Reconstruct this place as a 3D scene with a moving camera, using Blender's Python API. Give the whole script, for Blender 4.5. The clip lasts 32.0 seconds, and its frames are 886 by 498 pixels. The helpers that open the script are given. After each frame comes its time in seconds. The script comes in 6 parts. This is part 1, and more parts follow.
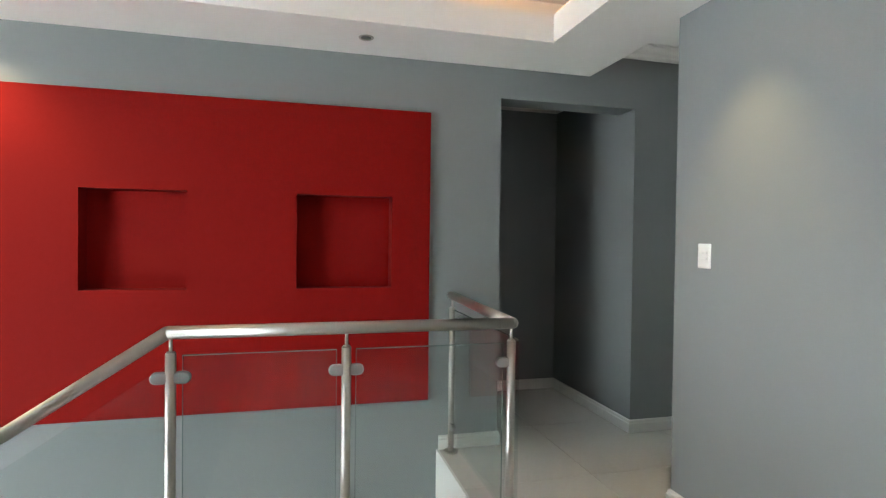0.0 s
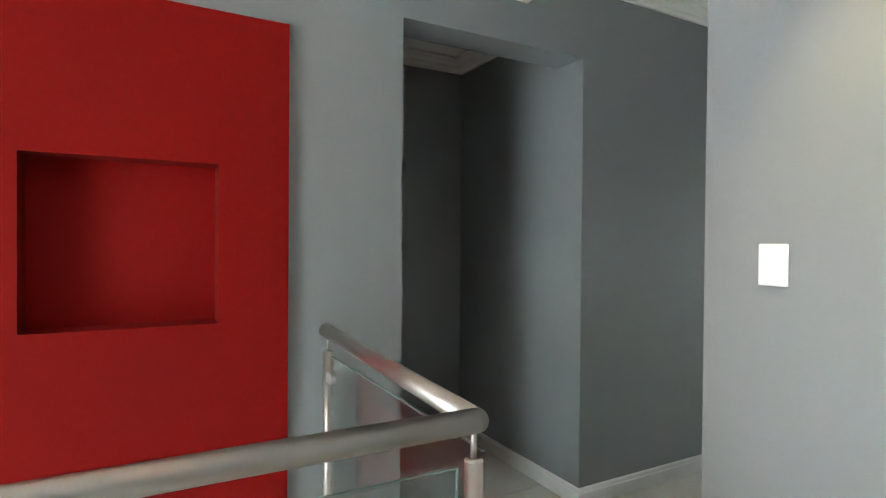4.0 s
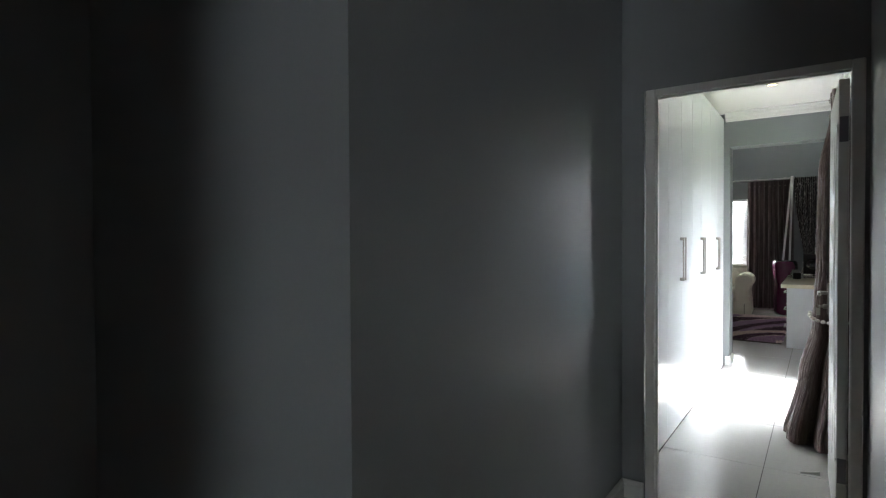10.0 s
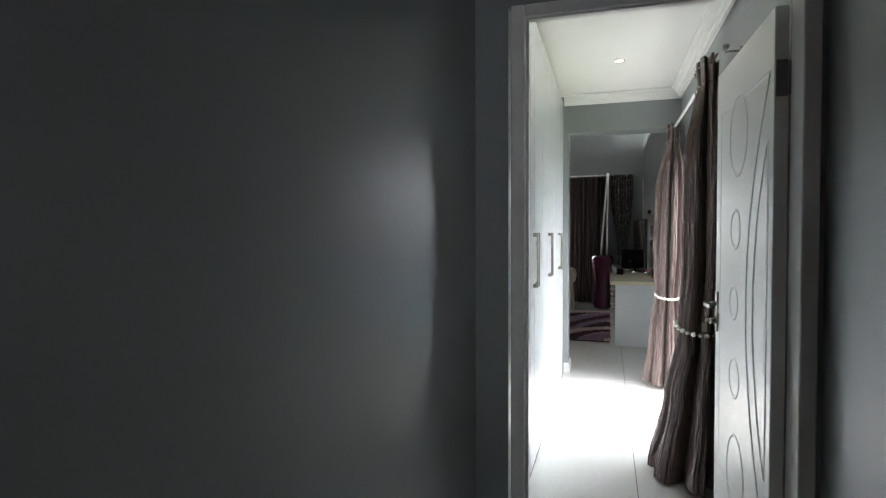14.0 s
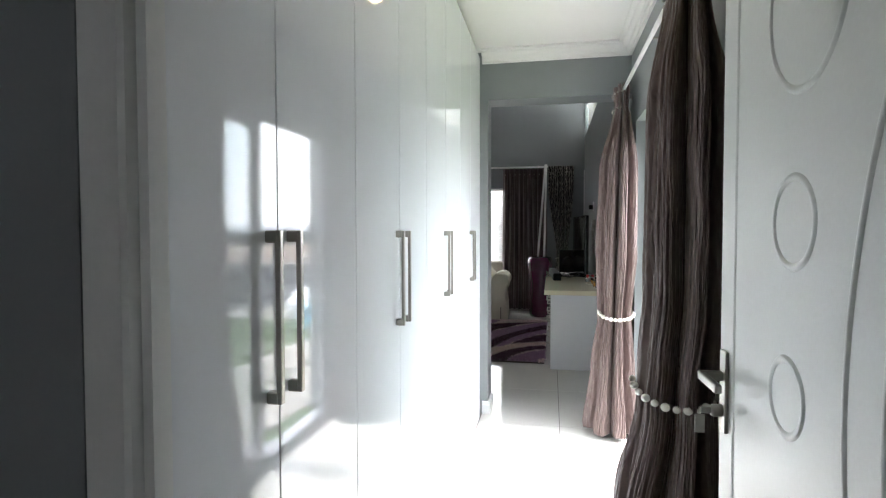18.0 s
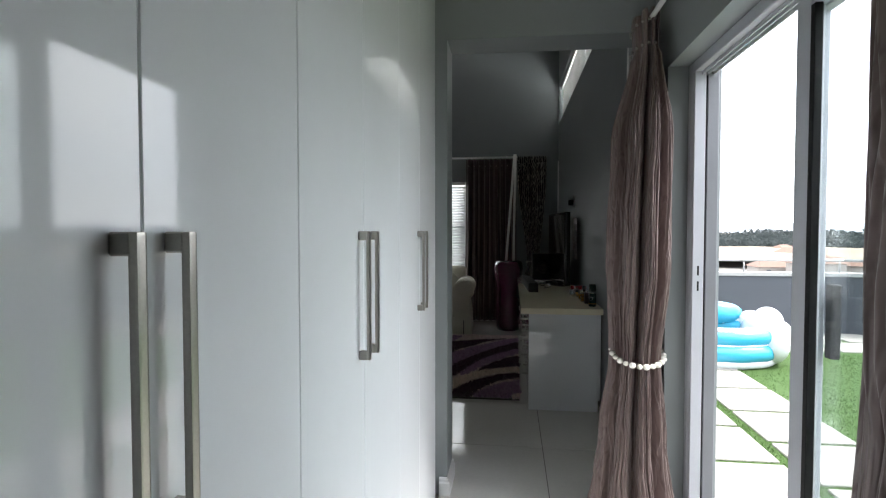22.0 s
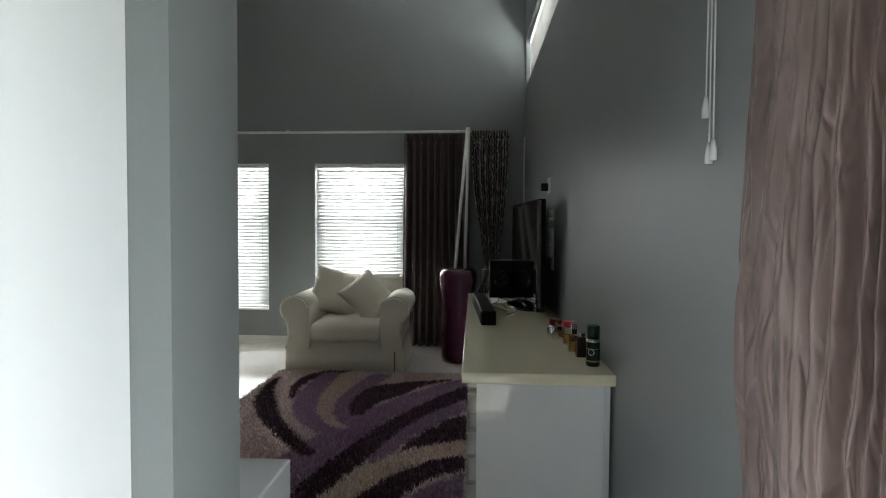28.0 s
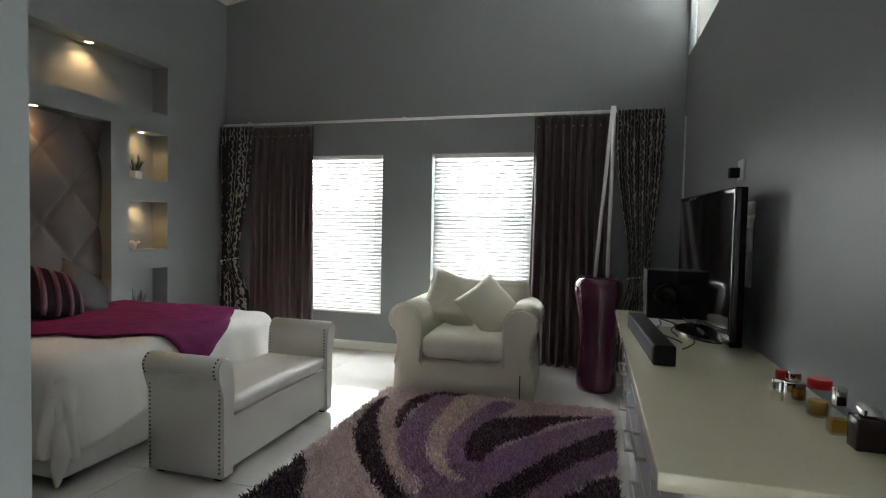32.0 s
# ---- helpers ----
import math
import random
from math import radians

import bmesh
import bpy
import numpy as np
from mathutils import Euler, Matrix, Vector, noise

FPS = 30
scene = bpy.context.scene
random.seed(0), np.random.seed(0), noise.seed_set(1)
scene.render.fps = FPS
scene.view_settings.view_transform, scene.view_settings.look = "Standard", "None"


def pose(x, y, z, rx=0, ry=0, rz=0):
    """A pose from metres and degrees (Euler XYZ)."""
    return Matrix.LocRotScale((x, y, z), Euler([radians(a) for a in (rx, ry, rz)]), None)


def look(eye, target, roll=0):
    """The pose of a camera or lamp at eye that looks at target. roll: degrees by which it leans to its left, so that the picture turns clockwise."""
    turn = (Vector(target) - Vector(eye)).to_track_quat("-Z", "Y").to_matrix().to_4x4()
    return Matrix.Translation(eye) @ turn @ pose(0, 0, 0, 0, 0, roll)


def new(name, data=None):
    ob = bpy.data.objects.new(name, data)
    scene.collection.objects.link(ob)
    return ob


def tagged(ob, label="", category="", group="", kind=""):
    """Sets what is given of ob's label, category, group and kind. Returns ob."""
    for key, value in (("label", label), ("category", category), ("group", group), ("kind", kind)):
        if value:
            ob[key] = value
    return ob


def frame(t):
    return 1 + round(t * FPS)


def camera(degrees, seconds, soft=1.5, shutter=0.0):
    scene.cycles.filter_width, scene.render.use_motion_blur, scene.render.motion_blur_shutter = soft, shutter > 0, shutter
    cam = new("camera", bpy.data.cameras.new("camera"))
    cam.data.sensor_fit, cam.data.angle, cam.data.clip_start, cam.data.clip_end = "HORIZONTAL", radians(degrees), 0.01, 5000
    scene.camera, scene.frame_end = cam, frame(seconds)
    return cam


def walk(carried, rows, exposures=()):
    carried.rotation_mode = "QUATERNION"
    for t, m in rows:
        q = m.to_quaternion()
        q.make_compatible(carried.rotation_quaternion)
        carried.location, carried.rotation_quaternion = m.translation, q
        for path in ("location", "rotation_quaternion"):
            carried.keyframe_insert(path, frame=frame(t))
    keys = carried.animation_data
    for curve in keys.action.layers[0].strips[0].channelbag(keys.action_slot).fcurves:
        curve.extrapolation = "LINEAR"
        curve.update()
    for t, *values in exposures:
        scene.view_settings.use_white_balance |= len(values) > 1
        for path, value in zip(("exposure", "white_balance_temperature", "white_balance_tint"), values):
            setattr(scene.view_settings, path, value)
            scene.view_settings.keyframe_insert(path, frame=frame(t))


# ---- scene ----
cam = camera(78.2, 32.0, 1.2)
PATH = [
    (0, (2.499, -0.996, 1.358), (0.564, -0.49, 1.325), 0.7),
    (0.5, (2.315, -0.978, 1.369), (0.395, -0.419, 1.336), 0.6),
    (1, (2.172, -0.939, 1.351), (0.268, -0.329, 1.322), 0.7),
    (1.5, (2.003, -0.896, 1.354), (0.116, -0.233, 1.325), 0.6),
    (2, (1.833, -0.852, 1.346), (-0.037, -0.142, 1.321), 0.5),
    (2.5, (1.666, -0.819, 1.352), (-0.184, -0.059, 1.324), 0.5),
    (3, (1.485, -0.777, 1.366), (-0.341, 0.04, 1.339), 0.5),
    (3.5, (1.347, -0.729, 1.355), (-0.443, 0.163, 1.33), 0.5),
    (5.5, (0.743, -0.486, 1.347), (-0.896, 0.661, 1.329), 0.5),
    (6, (0.628, -0.406, 1.342), (-0.957, 0.814, 1.327), 0.5),
    (6.5, (0.527, -0.32, 1.349), (-0.991, 0.982, 1.33), 0.2),
    (7, (0.43, -0.212, 1.349), (-1.031, 1.153, 1.33), 0.1),
    (7.5, (0.37, -0.117, 1.358), (-1.042, 1.298, 1.327), 0.0),
    (8, (0.277, -0.01, 1.35), (-1.077, 1.462, 1.32), -0.1),
    (8.5, (0.193, 0.096, 1.324), (-1.107, 1.616, 1.305), -0.1),
    (9, (0.13, 0.194, 1.345), (-1.126, 1.75, 1.306), -0.1),
    (9.5, (0.021, 0.309, 1.345), (-1.171, 1.914, 1.308), -0.6),
    (10, (-0.067, 0.428, 1.338), (-1.205, 2.073, 1.302), -0.3),
    (10.5, (-0.158, 0.544, 1.347), (-1.236, 2.228, 1.308), -0.6),
    (11, (-0.264, 0.669, 1.34), (-1.271, 2.397, 1.296), -0.3),
    (11.5, (-0.344, 0.776, 1.334), (-1.265, 2.551, 1.287), -0.4),
    (12, (-0.403, 0.891, 1.337), (-1.234, 2.71, 1.287), -0.7),
    (12.5, (-0.441, 1.013, 1.334), (-1.197, 2.864, 1.284), -0.3),
    (13, (-0.461, 1.127, 1.337), (-1.148, 3.004, 1.284), -0.4),
    (13.5, (-0.459, 1.294, 1.334), (-1.093, 3.19, 1.278), -0.3),
    (14, (-0.487, 1.491, 1.342), (-1.064, 3.404, 1.284), -0.2),
    (14.5, (-0.5, 1.67, 1.338), (-1.033, 3.596, 1.274), 0.1),
    (16.5, (-0.453, 2.34, 1.346), (-0.878, 4.293, 1.276), 0.1),
    (17, (-0.421, 2.531, 1.341), (-0.836, 4.486, 1.275), -0.0),
    (17.5, (-0.409, 2.723, 1.348), (-0.806, 4.682, 1.279), 0.6),
    (18, (-0.392, 2.866, 1.34), (-0.781, 4.826, 1.275), -0.1),
    (18.5, (-0.411, 3.027, 1.342), (-0.788, 4.99, 1.281), 0.1),
    (19, (-0.437, 3.173, 1.34), (-0.797, 5.14, 1.28), -0.3),
    (19.5, (-0.454, 3.302, 1.336), (-0.791, 5.272, 1.273), -0.3),
    (20, (-0.464, 3.474, 1.345), (-0.784, 5.448, 1.283), -0.2),
    (20.5, (-0.463, 3.617, 1.34), (-0.77, 5.592, 1.276), -0.3),
    (21, (-0.486, 3.779, 1.342), (-0.777, 5.757, 1.279), -0.2),
    (21.5, (-0.503, 3.946, 1.345), (-0.782, 5.926, 1.286), -0.4),
    (22, (-0.524, 4.116, 1.343), (-0.774, 6.099, 1.276), 0.0),
    (22.5, (-0.521, 4.288, 1.351), (-0.758, 6.272, 1.286), -0.2),
    (23, (-0.517, 4.442, 1.338), (-0.737, 6.429, 1.277), -0.2),
    (23.5, (-0.522, 4.61, 1.345), (-0.726, 6.598, 1.279), 0.1),
    (24, (-0.537, 4.78, 1.347), (-0.721, 6.771, 1.279), -0.1),
    (24.5, (-0.538, 4.952, 1.34), (-0.708, 6.945, 1.277), -0.1),
    (25, (-0.502, 5.117, 1.333), (-0.655, 7.11, 1.272), -0.2),
    (25.5, (-0.475, 5.282, 1.326), (-0.618, 7.276, 1.263), -0.3),
    (27.5, (-0.407, 5.955, 1.339), (-0.523, 7.95, 1.266), 0.2),
    (28, (-0.412, 6.073, 1.327), (-0.524, 8.068, 1.256), 0.4),
    (28.5, (-0.422, 6.2, 1.331), (-0.548, 8.195, 1.256), 0.2),
    (29, (-0.442, 6.332, 1.321), (-0.596, 8.324, 1.251), 0.4),
    (29.5, (-0.456, 6.425, 1.323), (-0.659, 8.413, 1.249), 0.4),
    (30, (-0.471, 6.533, 1.32), (-0.742, 8.514, 1.248), 0.6),
    (30.5, (-0.531, 6.637, 1.317), (-0.864, 8.608, 1.247), 0.9),
    (31, (-0.54, 6.736, 1.317), (-0.942, 8.693, 1.243), 1.0),
    (31.5, (-0.58, 6.809, 1.297), (-1.043, 8.754, 1.228), 1.0),
    (32, (-0.61, 6.876, 1.316), (-1.145, 8.802, 1.238), 1.2),
]
# automatic exposure of the carried camera
EXPO = [(0.0, 4.35, 6600, 1), (3.0, 4.58, 6600, 1), (6.0, 4.9, 6600, 2), (7.0, 4.75, 6600, 2), (7.6, 4.35, 6550, 3), (8.3, 3.9, 6500, 7),
        (9.0, 3.6, 6500, 9), (11.0, 2.5, 6500, 9), (13.0, 2.55, 6500, 9), (14.0, 2.82, 6500, 9), (16.5, 2.74, 6500, 9), (18.0, 2.85, 6500, 10), (19.0, 3.28, 6500, 10), (19.6, 3.18, 6500, 10),
        (20.5, 2.65, 6500, 10), (21.3, 1.93, 6500, 9), (22.0, 1.35, 6500, 9), (22.8, 0.6, 6500, 9), (23.4, 0.15, 6500, 9), (24.0, -0.1, 6500, 9),
        (24.5, 0.05, 6500, 9), (25.2, 0.5, 6500, 9), (26.5, 1.75, 6550, 8), (28.0, 2.45, 6600, 6), (29.0, 2.98, 6600, 6), (30.0, 3.12, 6600, 5), (31.0, 2.85, 6550, 5), (32.0, 2.92, 6600, 7)]
walk(cam, [(t, look(*r)) for t, *r in PATH], EXPO)

# ---- world, sun, large lights ----
world = bpy.data.worlds.new("sky")
scene.world = world
world.use_nodes = True
wt = world.node_tree
sky = wt.nodes.new("ShaderNodeTexSky")
sky.sky_type = "NISHITA"
sky.sun_disc = False
sky.sun_elevation = radians(56)
sky.sun_rotation = radians(90)
sky.air_density, sky.dust_density = 1.0, 3.0
haze = wt.nodes.new("ShaderNodeMix")
haze.data_type = "RGBA"
haze.inputs[0].default_value = 0.75
wt.links.new(sky.outputs[0], haze.inputs[6])
# thin broken cloud
cloud = wt.nodes.new("ShaderNodeTexNoise")
cloud.inputs["Scale"].default_value, cloud.inputs["Detail"].default_value = 5.0, 5
veil = wt.nodes.new("ShaderNodeMix")
veil.data_type = "RGBA"
veil.inputs[6].default_value, veil.inputs[7].default_value = (14.6, 15.2, 16.8, 1), (20.8, 21.0, 21.6, 1)
soften = wt.nodes.new("ShaderNodeMapRange")
soften.inputs[1].default_value, soften.inputs[2].default_value = 0.38, 0.62
wt.links.new(cloud.outputs[0], soften.inputs[0])
wt.links.new(soften.outputs[0], veil.inputs[0])
wt.links.new(veil.outputs[2], haze.inputs[7])
wt.links.new(haze.outputs[2], wt.nodes["Background"].inputs[0])
wt.nodes["Background"].inputs[1].default_value = 0.14

sun_data = bpy.data.lights.new("sun", "SUN")
sun_data.energy, sun_data.angle, sun_data.color = 2.4, radians(14), (1.0, 0.97, 0.93)
sun = new("sun", sun_data)
sun.matrix_world = look((10, 0, 14.8), (0, 0, 0))


def area_lamp(name, eye, target, w, h, watts, color=(1.0, 0.98, 0.94)):
    data = bpy.data.lights.new(name, "AREA")
    data.shape, data.size, data.size_y, data.energy, data.color = "RECTANGLE", w, h, watts, color
    ob = new(name, data)
    ob.matrix_world = look(eye, target)
    return ob


def spot_lamp(name, eye, target, watts, degrees, color=(1.0, 0.78, 0.5), blend=0.8, radius=0.03):
    data = bpy.data.lights.new(name, "SPOT")
    data.energy, data.spot_size, data.spot_blend, data.color, data.shadow_soft_size = watts, radians(degrees), blend, color, radius
    ob = new(name, data)
    ob.matrix_world = look(eye, target)
    return ob


spot_lamp("wall_downlight", (0.60, 0.50, 2.47), (0.60, 0.86, 1.0), 1.9, 62, (1.0, 0.70, 0.34), 1.0)
spot_lamp("wall_downlight", (-0.55, -2.75, 2.47), (-0.75, -2.65, 0), 2.8, 125)

# skylight in the two bedroom window openings
for x in (-3.267, -1.712):
    area_lamp("window_skylight", (x, 12.41, 1.23), (x, 11.0, 1.05), 0.98, 1.62, 8, (1.0, 1.0, 1.0))
# and in the high strip window
area_lamp("window_skylight", (0.345, 9.7, 3.145), (-1.0, 9.7, 2.75), 4.8, 0.46, 33, (1.0, 1.0, 1.0))

# ---- materials ----


def mat(name, base, rough=0.5, metal=0.0, vary=0.06, scale=3.0, grain=60.0, bump=0.05, spec=0.5, coat=0.0, tint=None,
        stretch=(1, 1, 1), rough_vary=0.06, sheen=0.0):
    """A painted, woven or plain surface: colour drifting at two scales, uneven gloss and a fine relief."""
    m = bpy.data.materials.new(name)
    m.use_nodes = True
    t = m.node_tree
    b = t.nodes["Principled BSDF"]
    co = t.nodes.new("ShaderNodeTexCoord")
    mp = t.nodes.new("ShaderNodeMapping")
    mp.inputs["Scale"].default_value = stretch
    t.links.new(co.outputs["Object"], mp.inputs[0])
    n1, n2 = t.nodes.new("ShaderNodeTexNoise"), t.nodes.new("ShaderNodeTexNoise")
    n1.inputs["Scale"].default_value, n1.inputs["Detail"].default_value = scale, 3
    n2.inputs["Scale"].default_value, n2.inputs["Detail"].default_value = grain, 4
    for n in (n1, n2):
        t.links.new(mp.outputs[0], n.inputs["Vector"])
    add = t.nodes.new("ShaderNodeMath")
    add.operation = "ADD"
    t.links.new(n1.outputs[0], add.inputs[0])
    t.links.new(n2.outputs[0], add.inputs[1])
    ramp = t.nodes.new("ShaderNodeMapRange")
    ramp.inputs[1].default_value, ramp.inputs[2].default_value = 0.6, 1.4
    t.links.new(add.outputs[0], ramp.inputs[0])
    mix = t.nodes.new("ShaderNodeMix")
    mix.data_type = "RGBA"
    lo = tuple(c * (1 - vary) for c in base)
    hi = tuple(min(1, c * (1 + vary)) for c in (tint or base))
    mix.inputs[6].default_value, mix.inputs[7].default_value = (*lo, 1), (*hi, 1)
    t.links.new(ramp.outputs[0], mix.inputs[0])
    t.links.new(mix.outputs[2], b.inputs["Base Color"])
    rr = t.nodes.new("ShaderNodeMapRange")
    rr.inputs[3].default_value, rr.inputs[4].default_value = max(0.02, rough - rough_vary), min(1, rough + rough_vary)
    t.links.new(n1.outputs[0], rr.inputs[0])
    t.links.new(rr.outputs[0], b.inputs["Roughness"])
    b.inputs["Metallic"].default_value = metal
    b.inputs["Specular IOR Level"].default_value = spec
    b.inputs["Coat Weight"].default_value = coat
    b.inputs["Coat Roughness"].default_value = 0.04
    b.inputs["Sheen Weight"].default_value = sheen
    if bump:
        bp = t.nodes.new("ShaderNodeBump")
        bp.inputs["Strength"].default_value, bp.inputs["Distance"].default_value = bump, 0.01
        t.links.new(n2.outputs[0], bp.inputs["Height"])
        t.links.new(bp.outputs[0], b.inputs["Normal"])
    return m


def glow(name, color, strength):
    m = bpy.data.materials.new(name)
    m.use_nodes = True
    b = m.node_tree.nodes["Principled BSDF"]
    b.inputs["Base Color"].default_value = (*color, 1)
    b.inputs["Emission Color"].default_value = (*color, 1)
    b.inputs["Emission Strength"].default_value = strength
    return m


def glass(name, tint=(0.93, 0.98, 0.96), rough=0.0):
    m = bpy.data.materials.new(name)
    m.use_nodes = True
    t = m.node_tree
    t.nodes.remove(t.nodes["Principled BSDF"])
    tr, gl = t.nodes.new("ShaderNodeBsdfTransparent"), t.nodes.new("ShaderNodeBsdfGlossy")
    fr, mx = t.nodes.new("ShaderNodeLayerWeight"), t.nodes.new("ShaderNodeMixShader")
    pw, ma = t.nodes.new("ShaderNodeMath"), t.nodes.new("ShaderNodeMath")
    pw.operation, ma.operation = "POWER", "MULTIPLY_ADD"
    tr.inputs[0].default_value = (*tint, 1)
    gl.inputs["Roughness"].default_value = rough
    fr.inputs[0].default_value = 0.5
    pw.inputs[1].default_value, ma.inputs[1].default_value, ma.inputs[2].default_value = 4.5, 0.75, 0.03
    for a, b in ((fr.outputs[1], pw.inputs[0]), (pw.outputs[0], ma.inputs[0]), (ma.outputs[0], mx.inputs[0]), (tr.outputs[0], mx.inputs[1]), (gl.outputs[0], mx.inputs[2]),
                 (mx.outputs[0], t.nodes["Material Output"].inputs[0])):
        t.links.new(a, b)
    return m


M_WALL = mat("grey_blue_wall_paint", (0.226, 0.245, 0.250), 0.38, vary=0.03, scale=1.2, grain=180, bump=0.02)
M_RED = mat("red_wall_paint", (0.205, 0.005, 0.004), 0.75, spec=0.12, vary=0.05, scale=1.5, grain=180, bump=0.02)
M_CEIL = mat("white_ceiling_paint", (0.74, 0.73, 0.71), 0.7, vary=0.02, scale=1.0, grain=150, bump=0.02)
M_WHITE = mat("white_gloss_paint", (0.74, 0.74, 0.72), 0.3, vary=0.03, scale=4, grain=120, bump=0.02)
M_TILE = mat("cream_polished_tile", (0.66, 0.645, 0.61), 0.07, vary=0.04, scale=2.0, grain=40, bump=0.0, rough_vary=0.02)
M_GROUT = mat("grey_grout", (0.16, 0.15, 0.14), 0.9, vary=0.15, grain=200, bump=0.1)
M_LAC = mat("white_high_gloss_lacquer", (0.77, 0.79, 0.815), 0.06, vary=0.012, scale=1.0, grain=20, bump=0.0, rough_vary=0.012)
M_STEEL = mat("brushed_stainless_steel", (0.42, 0.405, 0.375), 0.40, metal=1.0, vary=0.02, scale=3, grain=300, bump=0.004, rough_vary=0.015)
M_NICKEL = mat("brushed_nickel", (0.36, 0.345, 0.315), 0.3, metal=1.0, vary=0.08, scale=8, grain=300, bump=0.02)
M_ALU = mat("grey_aluminium", (0.46, 0.47, 0.51), 0.42, metal=0.15, vary=0.05, scale=6, grain=160, bump=0.02)
M_DALU = mat("charcoal_aluminium", (0.10, 0.105, 0.115), 0.4, metal=0.5, vary=0.06, scale=6, grain=160, bump=0.02)
# hinge plate grey, also the door aluminium darkened for the shaded jamb channel
M_MALU = mat("shaded_jamb_and_hinge_grey", (0.20, 0.205, 0.225), 0.45, metal=0.2, vary=0.06, scale=6, grain=160, bump=0.02)
M_CLAMP = mat("satin_clamp_metal", (0.30, 0.30, 0.30), 0.45, metal=0.6, vary=0.05, scale=8, grain=200, bump=0.01)
M_EDGE = mat("polished_glass_edge", (0.17, 0.22, 0.21), 0.25, vary=0.05, bump=0.0)
M_PLASTIC = mat("white_plastic", (0.78, 0.78, 0.77), 0.3, vary=0.015, scale=6, grain=100, bump=0.01)
M_GLASS = glass("clear_glass", (0.955, 0.98, 0.975))
M_PANE = glass("window_glass", (0.96, 0.98, 0.98))
M_BLACK = mat("black_plastic", (0.012, 0.012, 0.013), 0.6, spec=0.18, vary=0.2, scale=10, grain=150, bump=0.03)
M_SCREEN = mat("glossy_black_screen", (0.006, 0.006, 0.007), 0.06, vary=0.1, bump=0.0)

# ---- helpers for building ----


def bx(bm, x0, x1, y0, y1, z0, z1, bevel=0.0, seg=1):
    """Adds a box to bm, with rounded edges if bevel is given."""
    v = [bm.verts.new((x, y, z)) for x in (x0, x1) for y in (y0, y1) for z in (z0, z1)]
    fs = [bm.faces.new([v[i] for i in q]) for q in
          ((0, 1, 3, 2), (4, 6, 7, 5), (0, 4, 5, 1), (2, 3, 7, 6), (0, 2, 6, 4), (1, 5, 7, 3))]
    if bevel:
        es = list({e for f in fs for e in f.edges})
        bmesh.ops.bevel(bm, geom=es, offset=bevel, segments=seg, profile=0.7, affect="EDGES")
    return bm


def box(*a, **k):
    return bx(bmesh.new(), *a, **k)


def tube(bm, p, q, r, n=16, r2=None):
    """A closed round bar from p to q."""
    p, q = Vector(p), Vector(q)
    r2 = r if r2 is None else r2
    u = (q - p).normalized()
    a = u.orthogonal().normalized()
    b = u.cross(a)
    rings = []
    for c, rad in ((p, r), (q, r2)):
        rings.append([bm.verts.new(c + rad * (math.cos(2 * math.pi * i / n) * a + math.sin(2 * math.pi * i / n) * b)) for i in range(n)])
    for i in range(n):
        bm.faces.new((rings[0][i], rings[0][(i + 1) % n], rings[1][(i + 1) % n], rings[1][i])).smooth = True
    bm.faces.new(rings[0][::-1])
    bm.faces.new(rings[1])
    return bm


def rod(p, q, r, n=16, r2=None):
    return tube(bmesh.new(), p, q, r, n, r2)


def lathe(profile, n=32, cx=0.0, cy=0.0, bm=None):
    """A turned body from (radius, height) rows, closed at both ends."""
    bm = bm or bmesh.new()
    rings = [[bm.verts.new((cx + r * math.cos(2 * math.pi * i / n), cy + r * math.sin(2 * math.pi * i / n), z)) for i in range(n)]
             for r, z in profile]
    for a, b in zip(rings, rings[1:]):
        for i in range(n):
            bm.faces.new((a[i], a[(i + 1) % n], b[(i + 1) % n], b[i])).smooth = True
    bm.faces.new(rings[0][::-1])
    bm.faces.new(rings[-1])
    return bm


def sweep(bm, path, prof, up=(0, 0, 1), cap=True):
    """Sweeps a closed outline (pairs: side, up) along a path of points, with mitred corners."""
    path = [Vector(p) for p in path]
    up = Vector(up)
    rings = []
    for i, p in enumerate(path):
        d1 = (path[i] - path[i - 1]).normalized() if i else (path[1] - path[0]).normalized()
        d2 = (path[i + 1] - path[i]).normalized() if i < len(path) - 1 else d1
        s1, s2 = d1.cross(up).normalized(), d2.cross(up).normalized()
        s = (s1 + s2).normalized()
        s = s / max(0.3, s.dot(s1))
        rings.append([bm.verts.new(p + s * a + up * b) for a, b in prof])
    n = len(prof)
    for a, b in zip(rings, rings[1:]):
        for i in range(n):
            bm.faces.new((a[i], a[(i + 1) % n], b[(i + 1) % n], b[i]))
    if cap:
        bm.faces.new(rings[0][::-1])
        bm.faces.new(rings[-1])
    return bm


def mesh_of(name, bm, material):
    bmesh.ops.recalc_face_normals(bm, faces=bm.faces)
    me = bpy.data.meshes.new(name)
    bm.to_mesh(me)
    bm.free()
    me.materials.append(material)
    return me


def solid(name, bm, material, label="", category="", kind="", group=""):
    """One top-level mesh."""
    return tagged(new(name, mesh_of(name, bm, material)), label, category, group, kind)


def part(name, bm, material, parent, label=""):
    """One mesh under a thing or under a part."""
    ob = new(name, mesh_of(name, bm, material))
    ob.parent = parent
    if label:
        ob["label"] = label
    return ob


def piece(name, me, parent, m):
    ob = new(name, me)
    ob.parent = parent
    ob.matrix_basis = m
    return ob


def thing(name, label, category, m=None, group="", kind=""):
    """An Empty at a thing's base, for its parts."""
    ob = new(name)
    ob.empty_display_size = 0.1
    ob.matrix_basis = m or Matrix.Identity(4)
    return tagged(ob, label, category, group, kind)


